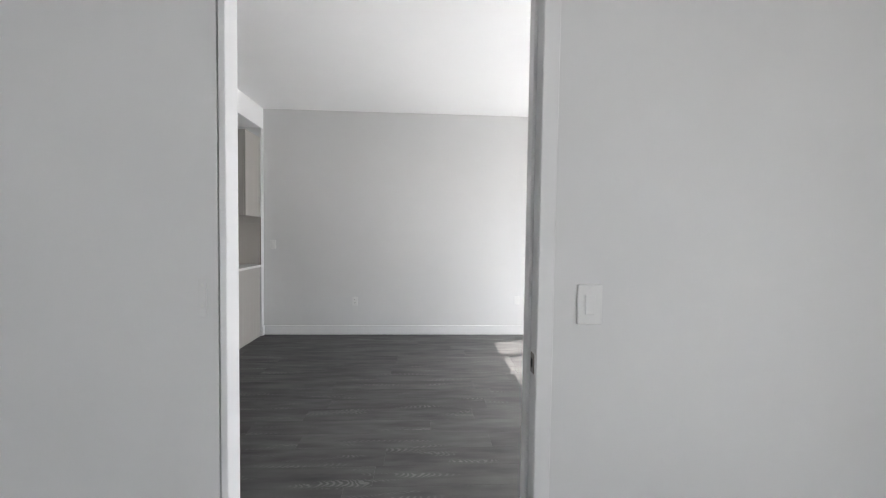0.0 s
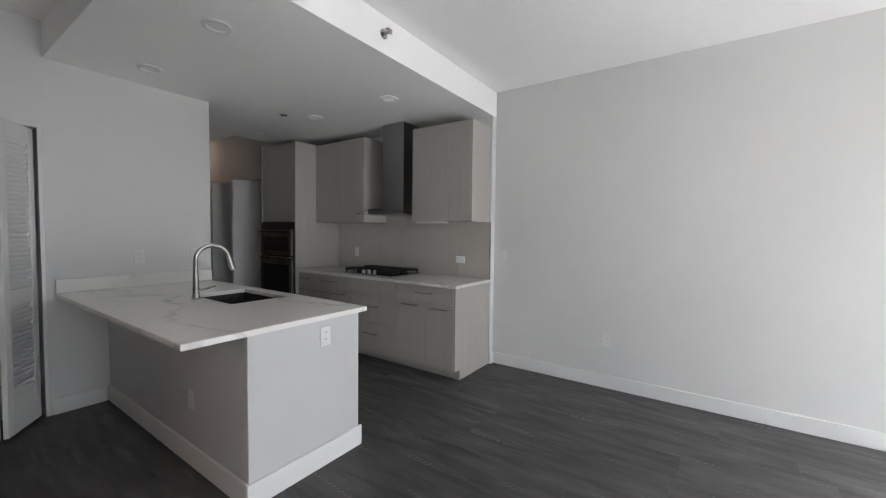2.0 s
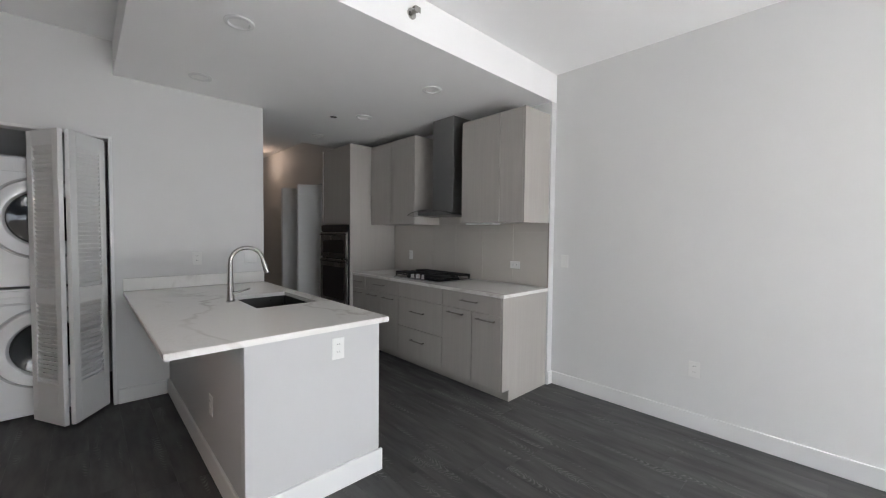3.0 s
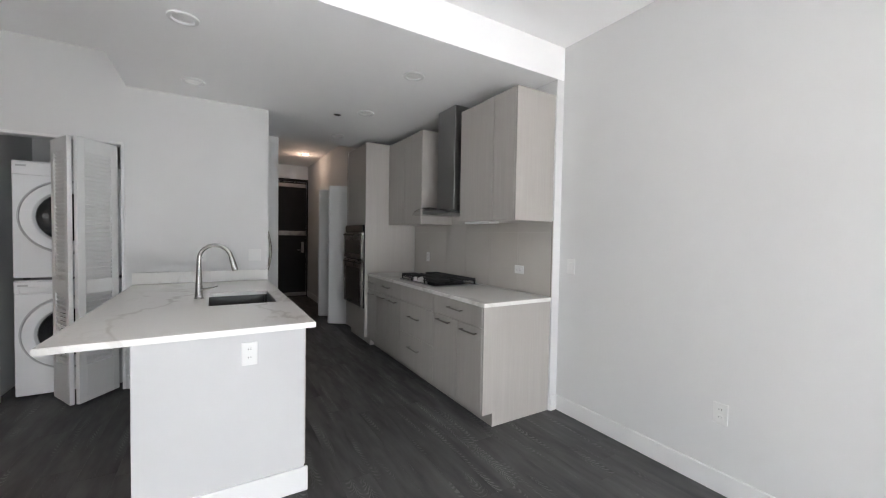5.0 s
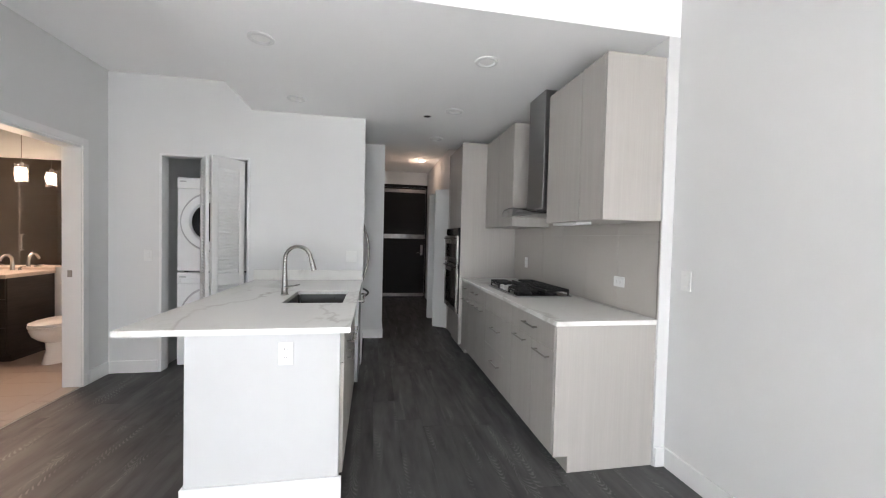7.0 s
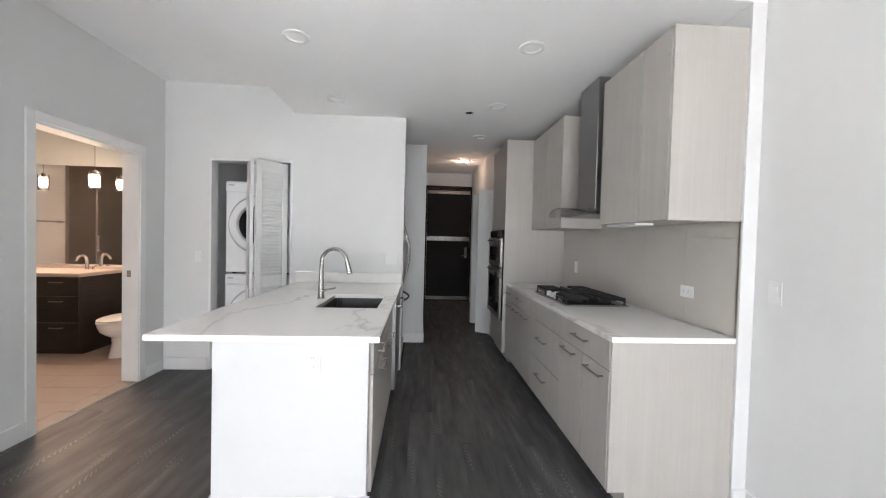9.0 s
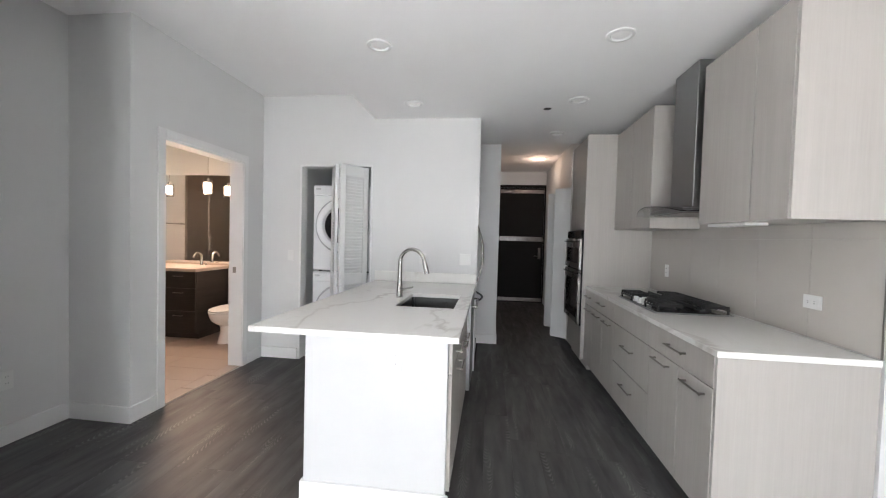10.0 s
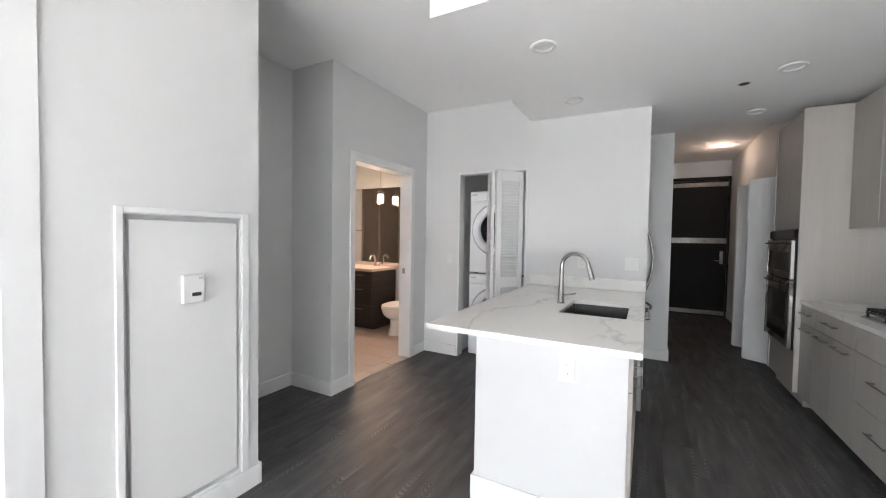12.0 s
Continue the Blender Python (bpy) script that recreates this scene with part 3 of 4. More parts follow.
part("drain", lathe(bmesh.new(), [(0.0, 0.694), (0.03, 0.694), (0.045, 0.699), (0.055, 0.694), (0.055, 0.688)], (-2.95, 3.09, 0)), M_CHROME, sink, "round steel drain", True)

faucet = thing("faucet", (-3.02, 2.825, 0.915), "brushed nickel gooseneck pull-down kitchen faucet", "faucet")
FX, FY = -3.02, 2.825
part("base_ring", lathe(bmesh.new(), [(0.0, 0.915), (0.030, 0.915), (0.030, 0.919), (0.024, 0.926), (0.0, 0.926)], (FX, FY, 0)), M_CHROME, faucet, "", True)
pts, rad = [], []
for k in range(6):
    pts.append((FX, FY, 0.92 + k * 0.035))
    rad.append(0.026 - 0.0017 * k)
rr_ = 0.105
for k in range(1, 15):
    a = math.pi * k / 16 * 1.08
    pts.append((FX + 0.28 * (rr_ - rr_ * math.cos(a)), FY + 0.96 * (rr_ - rr_ * math.cos(a)), 1.19 + rr_ * math.sin(a)))
    rad.append(0.0145)
part("spout", tube(bmesh.new(), [*pts[:6], (FX, FY, 1.13), (FX, FY, 1.17), *pts[6:]], [*rad[:6], 0.0165, 0.0155, *rad[6:]], 16), M_CHROME, faucet, "", True)
end = Vector(pts[-1])
dirn = (Vector(pts[-1]) - Vector(pts[-2])).normalized()
part("spray_head", tube(bmesh.new(), [end, end + dirn * 0.02, end + dirn * 0.09, end + dirn * 0.1], [0.0155, 0.0175, 0.021, 0.0185], 16), M_CHROME, faucet, "", True)
part("lever", tube(bmesh.new(), [(FX + 0.012, FY + 0.012, 0.975), (FX + 0.022, FY + 0.035, 0.98), (FX + 0.035, FY + 0.075, 0.992), (FX + 0.045, FY + 0.115, 1.003)], [0.012, 0.009, 0.0065, 0.005]), M_CHROME, faucet, "", True)

# ---- kitchen run ----
CX1, CX0, CYF = -1.958, -4.358, 4.583   # right end, tower side, carcass front
run_label = "greige wood-grain laminate base cabinet under the cooktop run"


def base_unit(x0, x1):
    u = thing("base_cabinet", ((x0 + x1) / 2, 4.9, 0), run_label, "cabinet", "base cabinets")
    part("carcass", boxes((x0, x1, CYF, YK - 0.004, 0.1, 0.884)), M_CAB, u)
    part("toe_kick", boxes((x0, x1, CYF + 0.075, CYF + 0.09, 0.0, 0.1)), M_CAB, u)
    return u


S1, S2, S3, S4, S5 = -2.305, -2.685, -3.388, -3.72, -4.05
u = base_unit(S2, -1.978)
part("end_panel", boxes((-1.978, -1.960, CYF - 0.016, YK - 0.002, 0.1, 0.884), (-1.978, -1.960, CYF + 0.075, YK - 0.002, 0.0, 0.1)), M_CAB, u)
front(u, "drawer_front", S2, -1.978, CYF, 0.728, 0.882, -1, (-2.425, -2.225, 0.815))
front(u, "door", S1, -1.978, CYF, 0.102, 0.728, -1, (-2.235, -2.035, 0.677))
front(u, "door", S2, S1, CYF, 0.102, 0.728, -1, (-2.600, -2.400, 0.685))
u = base_unit(S3, S2)
front(u, "drawer_front", S3, S2, CYF, 0.728, 0.882, -1)
front(u, "drawer_front", S3, S2, CYF, 0.415, 0.728, -1, (-3.155, -2.945, 0.598))
front(u, "drawer_front", S3, S2, CYF, 0.102, 0.415, -1, (-3.155, -2.945, 0.297))
u = base_unit(S5, S3)
front(u, "drawer_front", S5, S3, CYF, 0.728, 0.882, -1, (-3.84, -3.64, 0.815))
front(u, "door", S4, S3, CYF, 0.102, 0.728, -1, (-3.665, -3.465, 0.68))
front(u, "door", S5, S4, CYF, 0.102, 0.728, -1, (-3.99, -3.79, 0.68))
u = base_unit(CX0 + 0.002, S5)
front(u, "drawer_front", CX0 + 0.002, S5, CYF, 0.728, 0.882, -1, (-4.29, -4.12, 0.815))
front(u, "door", CX0 + 0.002, S5, CYF, 0.102, 0.728, -1, (-4.29, -4.12, 0.68))

ct2 = thing("countertop", (-3.3, 4.9, 0.885), "white quartz worktop with grey veins along the wall cabinets", "countertop", "countertops")
part("slab", boxes((CX0 + 0.002, -1.942, 4.553, YK - 0.012, 0.885, 0.915), bev=0.003, seg=2), M_QUARTZ, ct2)

# wall cabinets
uc = thing("wall_cabinet", (-2.33, 5.03, 1.523), "tall greige laminate wall cabinet beside the range hood", "cabinet", "wall cabinets")
part("carcass", boxes((-2.705, -1.976, 4.852, YK - 0.002, 1.523, 2.512)), M_CAB, uc)
part("end_panel", boxes((-1.976, -1.958, 4.834, YK - 0.002, 1.520, 2.512)), M_CAB, uc)
front(uc, "door", -2.23, -1.977, 4.852, 1.52, 2.512, -1)
front(uc, "door", -2.705, -2.23, 4.852, 1.52, 2.512, -1)
part("under_light", boxes((-2.69, -2.34, 4.88, 5.0, 1.506, 1.5225), bev=0.003), M_PLASTIC, uc, "slim white under-cabinet light")
uc2 = thing("wall_cabinet", (-4.1, 5.03, 1.523), "greige laminate wall cabinet between hood and oven tower", "cabinet", "wall cabinets")
part("carcass", boxes((-4.352, -3.468, 4.852, YK - 0.002, 1.523, 2.53)), M_CAB, uc2)
part("end_panel", boxes((-3.468, -3.45, 4.834, YK - 0.002, 1.520, 2.53)), M_CAB, uc2)
front(uc2, "door", -3.91, -3.469, 4.852, 1.52, 2.53, -1)
front(uc2, "door", -4.352, -3.91, 4.852, 1.52, 2.53, -1)

# oven tower
TX0, TX1, TY = -5.138, -4.360, 4.53
tw = thing("oven_tower", (-4.75, 4.9, 0), "tall greige laminate oven cabinet at the end of the run", "cabinet")
for sx in (TX0, TX1 - 0.018):
    part("side_panel", boxes((sx, sx + 0.018, TY, YK - 0.002, 0.11, 2.54), (sx, sx + 0.018, TY + 0.075, YK - 0.002, 0.0, 0.11)), M_CAB, tw)
part("carcass", boxes((TX0 + 0.018, TX1 - 0.018, TY + 0.03, YK - 0.002, 0.11, 2.54)), M_CAB, tw)
front(tw, "door", TX0 + 0.018, TX1 - 0.018, TY + 0.03, 1.525, 2.54, -1)
front(tw, "drawer_front", TX0 + 0.018, TX1 - 0.018, TY + 0.03, 0.112, 0.46, -1)
part("toe_kick", boxes((TX0 + 0.018, TX1 - 0.018, TY + 0.08, TY + 0.095, 0.0, 0.109)), M_CAB, tw)
ov = thing("wall_oven", (-4.75, TY, 0.46), "built-in double wall oven with black glass and steel trim", "oven")
part("frame", boxes((TX0 + 0.022, TX1 - 0.022, TY - 0.012, TY + 0.028, 0.465, 1.52), bev=0.003), M_BLACKGLASS, ov)
part("control_panel", boxes((TX0 + 0.03, TX1 - 0.03, TY - 0.026, TY - 0.013, 1.43, 1.512), bev=0.002), M_BLACKGLASS, ov, "black glass control panel")
for z0, z1 in ((1.085, 1.42), (0.48, 1.065)):
    d = part("oven_door", boxes((TX0 + 0.028, TX1 - 0.028, TY - 0.038, TY - 0.013, z0, z1), bev=0.004), M_OVEN, ov, "dark steel oven door")
    part("window", boxes((TX0 + 0.10, TX1 - 0.10, TY - 0.0405, TY - 0.037, z0 + 0.06, z1 - 0.10), bev=0.001), M_BLACKGLASS, d, "black glass oven window")
    for sx in (TX0 + 0.026, TX1 - 0.046):
        part("edge_trim", boxes((sx, sx + 0.02, TY - 0.042, TY - 0.0135, z0 - 0.001, z1 + 0.001), bev=0.002), M_CHROME, d, "bright steel edge trim")
    part("top_rail", boxes((TX0 + 0.047, TX1 - 0.047, TY - 0.0415, TY - 0.0375, z1 - 0.055, z1 - 0.004), bev=0.001), M_OVEN, d, "dark steel top rail")
    hb = bmesh.new()
    hz = z1 - 0.03
    tube(hb, [(TX0 + 0.07, TY - 0.04, hz), (TX0 + 0.07, TY - 0.062, hz)], 0.006)
    tube(hb, [(TX1 - 0.07, TY - 0.04, hz), (TX1 - 0.07, TY - 0.062, hz)], 0.006)
    tube(hb, [(TX0 + 0.06, TY - 0.062, hz), (TX1 - 0.06, TY - 0.062, hz)], 0.008)
    part("handle", hb, M_BLACK, d, "dark bar handle", True)

# range hood
hd = thing("range_hood", (-3.08, 5.0, 1.53), "stainless chimney range hood with a curved glass canopy", "range hood")
part("chimney", boxes((-3.185, -2.865, 4.87, YK - 0.012, 1.645, ZS - 0.001), bev=0.006, seg=2), M_STEEL, hd)
part("body", boxes((-3.33, -2.80, 4.78, YK - 0.012, 1.612, 1.645), bev=0.006), M_STEEL, hd)
bm = bmesh.new()
n_ = 14
ring0 = []
for k in range(n_ + 1):
    f = k / n_
    x = -3.442 + 0.734 * f
    z = 1.656 - 0.05 * (2 * f - 1) ** 2
    ring0.append([bm.verts.new((x, y, z + dz)) for y, dz in ((4.66 + 0.06 * (2 * f - 1) ** 2, 0), (YK - 0.014, 0), (YK - 0.014, 0.006), (4.66 + 0.06 * (2 * f - 1) ** 2, 0.006))])
for a, b in zip(ring0, ring0[1:]):
    for k in range(4):
        bm.faces.new((a[k], a[(k + 1) % 4], b[(k + 1) % 4], b[k]))
bm.faces.new(ring0[0])
bm.faces.new(ring0[-1])
part("canopy", bm, M_GLASS, hd, "curved clear glass canopy", True)
part("filter", boxes((-3.30, -2.83, 4.81, 5.18, 1.606, 1.613), bev=0.002), M_HANDLE, hd, "metal grease filter")

# cooktop
ck = thing("gas_cooktop", (-3.3, 4.9, 0.915), "black gas cooktop with cast iron grates and steel knobs", "cooktop")
KX0, KX1, KY0, KY1 = -3.60, -2.835, 4.655, 5.15
part("tray", boxes((KX0, KX1, KY0, KY1, 0.9155, 0.926), bev=0.004, seg=2), M_STEEL, ck, "black and steel tray")
part("surface", boxes((KX0 + 0.012, KX1 - 0.012, KY0 + 0.012, KY1 - 0.012, 0.925, 0.9285)), M_BLACKGLASS, ck)
BURN = ((-3.46, 4.80), (-3.46, 5.03), (-3.22, 4.97), (-2.98, 4.80), (-2.98, 5.03))
for bx, by in BURN:
    b_ = part("burner", lathe(bmesh.new(), [(0.0, 0.9285), (0.05, 0.9285), (0.048, 0.938), (0.036, 0.942), (0.036, 0.952), (0.0, 0.953)], (bx, by, 0), seg=24), M_BLACK, ck, "black burner cap", True)
for gx0, gx1 in ((-3.588, -3.345), (-3.34, -3.095), (-3.09, -2.847)):
    bm = bmesh.new()
    za, zb = 0.962, 0.978
    yl, yh = (KY0 + 0.02, KY1 - 0.02) if gx0 != -3.34 else (KY0 + 0.15, KY1 - 0.02)
    box(bm, gx0, gx1, yl, yl + 0.010, za - 0.012, za - 0.002)
    box(bm, gx0, gx1, yh - 0.010, yh, za - 0.012, za - 0.002)
    for k in range(6):
        x = gx0 + (gx1 - gx0 - 0.010) * k / 5
        box(bm, x, x + 0.010, yl + 0.004, yl + 0.16, za, zb + 0.004)
        box(bm, x, x + 0.010, yh - 0.16, yh - 0.004, za, zb + 0.004)
        box(bm, x, x + 0.010, yl + 0.001, yl + 0.011, za - 0.004, za + 0.001)
        box(bm, x, x + 0.010, yh - 0.011, yh - 0.001, za - 0.004, za + 0.001)
    for y in (yl + 0.08, (yl + yh) / 2 - 0.006, yh - 0.09):
        box(bm, gx0 + 0.001, gx1 - 0.001, y, y + 0.010, za - 0.003, zb)
    for x in (gx0 + 0.005, gx1 - 0.017):
        for y in (yl + 0.001, yh - 0.012):
            box(bm, x, x + 0.012, y, y + 0.011, 0.928, za - 0.003)
    part("grate", bm, M_BLACK, ck, "cast iron pan grate")
for k, (kx, ky) in enumerate(((-3.31, 4.70), (-3.265, 4.745), (-3.22, 4.70), (-3.175, 4.745), (-3.13, 4.70))):
    part("knob", lathe(bmesh.new(), [(0.0, 0.929), (0.023, 0.929), (0.023, 0.936), (0.019, 0.94), (0.0175, 0.966), (0.0, 0.967)], (kx, ky, 0), seg=20), M_KNOB, ck, "steel control knob", True)

# refrigerator
fr = thing("refrigerator", (-4.68, 3.0, 0), "stainless refrigerator recessed behind the laundry wall", "refrigerator")
part("body", boxes((-5.13, -4.215, 2.56, 3.295, 0.02, 1.80), bev=0.004), M_GREYPL, fr)
for x0, x1, hx in ((-4.665, -4.22, -4.63), (-5.125, -4.675, -4.71)):
    d = part("door", boxes((x0, x1, 3.30, 3.362, 0.74, 1.80), bev=0.01, seg=2), M_STEEL, fr)
    pts = [(hx + 0.30 if hx > -4.66 else hx, 3.362 + 0.085 * math.sin(math.pi * k / 12), 0.83 + 0.74 * k / 12) for k in range(13)]
    part("handle", tube(bmesh.new(), pts, 0.011, 12), M_CHROME, d, "bowed steel door handle", True)
d = part("freezer_drawer", boxes((-5.125, -4.22, 3.30, 3.362, 0.08, 0.73), bev=0.01, seg=2), M_STEEL, fr)
part("handle", tube(bmesh.new(), [(-5.08 + 0.82 * k / 12, 3.362 + 0.085 * math.sin(math.pi * k / 12), 0.69) for k in range(13)], 0.012, 12), M_BLACK, d, "dark bowed drawer handle", True)
part("foot_grille", boxes((-5.12, -4.225, 3.30, 3.38, 0.0, 0.075)), M_GREYPL, fr)

# ---- laundry ----


def laundry_machine(name, z0, label, glassdoor):
    x_, y0, y1 = -4.20, 1.53, 2.21
    yc, h = (y0 + y1) / 2, 0.97
    t = thing(name, (-4.52, yc, z0), label, "washing machine" if name == "washing_machine" else "dryer")
    part("body", boxes((-4.88, x_, y0, y1, z0 + 0.015, z0 + h), bev=0.012, seg=3), M_APPL, t)
    part("control_panel", boxes((x_ - 0.004, x_ + 0.014, y0 + 0.006, y1 - 0.006, z0 + h - 0.115, z0 + h - 0.012), bev=0.006, seg=2), M_APPL, t)
    zc = z0 + 0.52
    dr = part("door", lathe(bmesh.new(), [(0.298, 0.0), (0.30, 0.012), (0.285, 0.04), (0.25, 0.05), (0.215, 0.042), (0.20, 0.02), (0.20, 0.0)], (x_ + 0.001, yc, zc), "x", 48), M_APPL, t, "round white door ring", True)
    part("door_gasket", lathe(bmesh.new(), [(0.312, 0.0), (0.312, 0.006), (0.296, 0.008), (0.296, 0.0)], (x_, yc, zc), "x", 48), M_GREYPL, dr, "grey door seal", True)
    part("door_glass", lathe(bmesh.new(), [(0.20, 0.014), (0.19, 0.03), (0.14, 0.024), (0.08, 0.014), (0.0, 0.012)], (x_ + 0.001, yc, zc), "x", 40), M_BLACKGLASS, dr, "dark round door glass", True)
    part("badge", boxes((x_ + 0.0135, x_ + 0.0155, y0 + 0.03, y0 + 0.09, z0 + h - 0.05, z0 + h - 0.035)), M_GREYPL, t, "small grey badge")
    if name == "washing_machine":
        part("detergent_drawer", boxes((x_ + 0.012, x_ + 0.020, y0 + 0.04, y0 + 0.26, z0 + h - 0.105, z0 + h - 0.055), bev=0.004), M_APPL, t)
    for fy in (y0 + 0.06, y1 - 0.06):
        for fx in (-4.82, -4.27):
            part("foot", rod(bmesh.new(), (fx, fy, z0), (fx, fy, z0 + 0.018), 0.02, seg=12), M_BLACK, t)
    return t


laundry_machine("washing_machine", 0.0, "white front-loading washing machine in the laundry closet", True)
laundry_machine("dryer", 0.972, "white front-loading dryer stacked on the washer", True)


def louvre_leaf(parent, w, h, name="leaf"):
    """A bifold leaf in the plane x = 0: frame, two louvred fields, a solid bottom panel; y runs over its width."""
    st, th = 0.06, 0.03
    leaf = part(name, boxes((-th / 2, th / 2, 0, st, 0, h), (-th / 2, th / 2, w - st, w, 0, h), (-th / 2, th / 2, st, w - st, h - 0.11, h), (-th / 2, th / 2, st, w - st, 0.86, 0.97), (-th / 2, th / 2, st, w - st, 0, 0.29), bev=0.002), M_DOOR, parent)
    sl = bmesh.new()
    sz = []
    for z0, z1 in ((0.29, 0.86), (0.97, h - 0.11)):
        n = int((z1 - z0) / 0.0305)
        sz += [z0 + (z1 - z0) * (k + 0.5) / n for k in range(n)]
    box(sl, -0.0205, 0.0205, st - 0.002, w - st + 0.002, -0.0035, 0.0035, bev=0.0015)
    me = mesh_of("slat", sl, M_DOOR)
    for z in sz:
        s = new("slat", me)
        s.parent = leaf
        s.matrix_basis = pose(0, 0, z, 0, 60, 0)
    return leaf


LH, LW = 2.085, 0.345
px_, py_ = -4.072, 2.198
bf = thing("bifold_door", (0, 0, 0), "white louvred bifold closet door standing folded open", "bifold door")
bf.location = (px_, py_, 0.022)
ap = Vector((-3.787, 2.004))
l1 = louvre_leaf(bf, LW, LH)
ang1 = math.degrees(math.atan2(-(ap.x - px_), ap.y - py_))
l1.matrix_basis = pose(0, 0, 0, 0, 0, ang1)
l2 = louvre_leaf(bf, LW, LH)
off = Vector((math.sin(-radians(ang1)) * LW, math.cos(radians(ang1)) * LW))
ang2 = 119.0
l2.matrix_basis = pose(off.x - 0.002, off.y - 0.033, 0, 0, 0, ang2)
part("pull_knob", lathe(bmesh.new(), [(0.0, 0.0), (0.012, 0.0), (0.009, 0.012), (0.016, 0.024), (0.0, 0.03)], (0.015, LW * 0.5, 0.915), "x", 16), M_DOOR, l2, "small white knob", True)

# ---- access panel ----
acc = thing("access_panel", (-1.07, YP, 0.13), "white access panel set in a trim frame on the wall", "access panel")
part("panel", boxes((-1.306, -0.836, YP - 0.028, YP - 0.002, 0.158, 1.455), bev=0.002), M_DOOR, acc)
part("trim_frame", boxes((-1.365, -1.326, YP, YP + 0.014, BASE_H, 1.508), (-0.812, -0.783, YP, YP + 0.014, BASE_H, 1.508), (-1.326, -0.812, YP, YP + 0.014, 1.481, 1.508), bev=0.003), M_TRIM, acc)
th = thing("thermostat", (-1.08, YP, 1.14), "small white wall thermostat with a grey display", "thermostat")
part("body", boxes((-1.128, -1.034, YP - 0.004, YP + 0.024, 1.072, 1.207), bev=0.004, seg=2), M_PLASTIC, th)
part("display", boxes((-1.112, -1.07, YP + 0.0235, YP + 0.0255, 1.105, 1.122), bev=0.001), M_SLOT, th, "small dark display window")
part("badge", boxes((-1.12, -1.10, YP + 0.0235, YP + 0.0248, 1.185, 1.192)), M_GREYPL, th)

# ---- outlets and switches ----


def plate(kind, at, face, wide=0.072, tall=0.116, group="wall plates"):
    """A cover plate on a wall face; face is the way it looks: x, -x, y or -y."""
    label = {"outlet": "white double electrical outlet with its cover plate", "switch": "white rocker light switch with its cover plate", "blank": "blank white wall plate"}[kind]
    t = thing("outlet" if kind == "outlet" else "light_switch" if kind == "switch" else "wall_plate", at, label, "outlet" if kind == "outlet" else "light switch" if kind == "switch" else "wall plate", group)
    ORIGIN[t.name] = Vector((0, 0, 0))
    part("cover_plate", boxes((-wide / 2, wide / 2, 0.0005, 0.0065, -tall / 2, tall / 2), bev=0.002), M_PLASTIC, t)
    vert = tall >= wide
    if kind == "outlet":
        for s in (-0.021, 0.021):
            cx, cz = (0, s) if vert else (s, 0)
            f = part("socket", lathe(bmesh.new(), [(0.0165, 0.0064), (0.0165, 0.0085), (0.0, 0.0085)], (cx, 0, cz), "y", 20), M_PLASTIC, t, "", False)
            for dx in (-0.006, 0.006):
                part("slot", boxes((cx + dx - 0.0013, cx + dx + 0.0013, 0.0084, 0.0089, cz - 0.001, cz + 0.007) if vert else (cx - 0.001, cx + 0.007, 0.0084, 0.0089, cz + dx - 0.0013, cz + dx + 0.0013)), M_SLOT, f)
    elif kind == "switch":
        part("rocker", boxes((-0.0165, 0.0165, 0.0064, 0.0105, -0.033, 0.033) if vert else (-0.033, 0.033, 0.0064, 0.0105, -0.0165, 0.0165), bev=0.002), M_PLASTIC, t)
    for s in (-1, 1):
        off = s * 0.42 * (tall if vert else wide)
        part("screw", lathe(bmesh.new(), [(0.0032, 0.0063), (0.003, 0.0072), (0.0, 0.0074)], (0 if vert else off, 0, off if vert else 0), "y", 10), M_PLASTIC, t)
    rz = {"y": 0, "-y": 180, "x": -90, "-x": 90}[face]
    t.matrix_basis = pose(*at, 0, 0, rz)
    return t


plate("outlet", (-0.78, YF, 0.438), "-y")
plate("blank", (1.366, YF, 0.462), "-y")
plate("outlet", (1.76, YF, 0.462), "-y")
plate("switch", (-1.828, YF, 1.169), "-y")
plate("switch", (0.638, YP + 0.005, 1.108), "-y", 0.082, 0.131)
plate("outlet", (-1.922, 3.07, 0.782), "x")
plate("outlet", (-2.549, 2.602, 0.40), "-y")
plate("outlet", (XW, 2.817, 1.166), "x")
plate("blank", (XW, 3.267, 1.168), "x", 0.116, 0.116)
plate("outlet", (-3.98, YK - 0.010, 1.134), "-y")
plate("outlet", (-2.317, YK - 0.010, 1.108), "-y", 0.116, 0.072)
plate("outlet", (-2.13, YN, 0.41), "y")
plate("switch", (XW, 1.339, 1.15), "x")

# ---- ceiling fittings ----


def downlight(x, y, z, lit=False, group="recessed kitchen lights"):
    t = thing("recessed_light", (x, y, z), "lit round recessed downlight in the hall ceiling" if lit else "round white recessed downlight, switched off", "ceiling light", group)
    part("trim_ring", lathe(bmesh.new(), [(0.082, z), (0.080, z - 0.009), (0.060, z - 0.012), (0.053, z - 0.001)], (x, y, 0), seg=36), M_TRIM, t, "", True)
    part("lens", lathe(bmesh.new(), [(0.055, z - 0.0025), (0.03, z - 0.004), (0.0, z - 0.0045)], (x, y, 0), seg=28), M_DOWN if lit else M_LENS, t, "frosted lens", True)
    return t


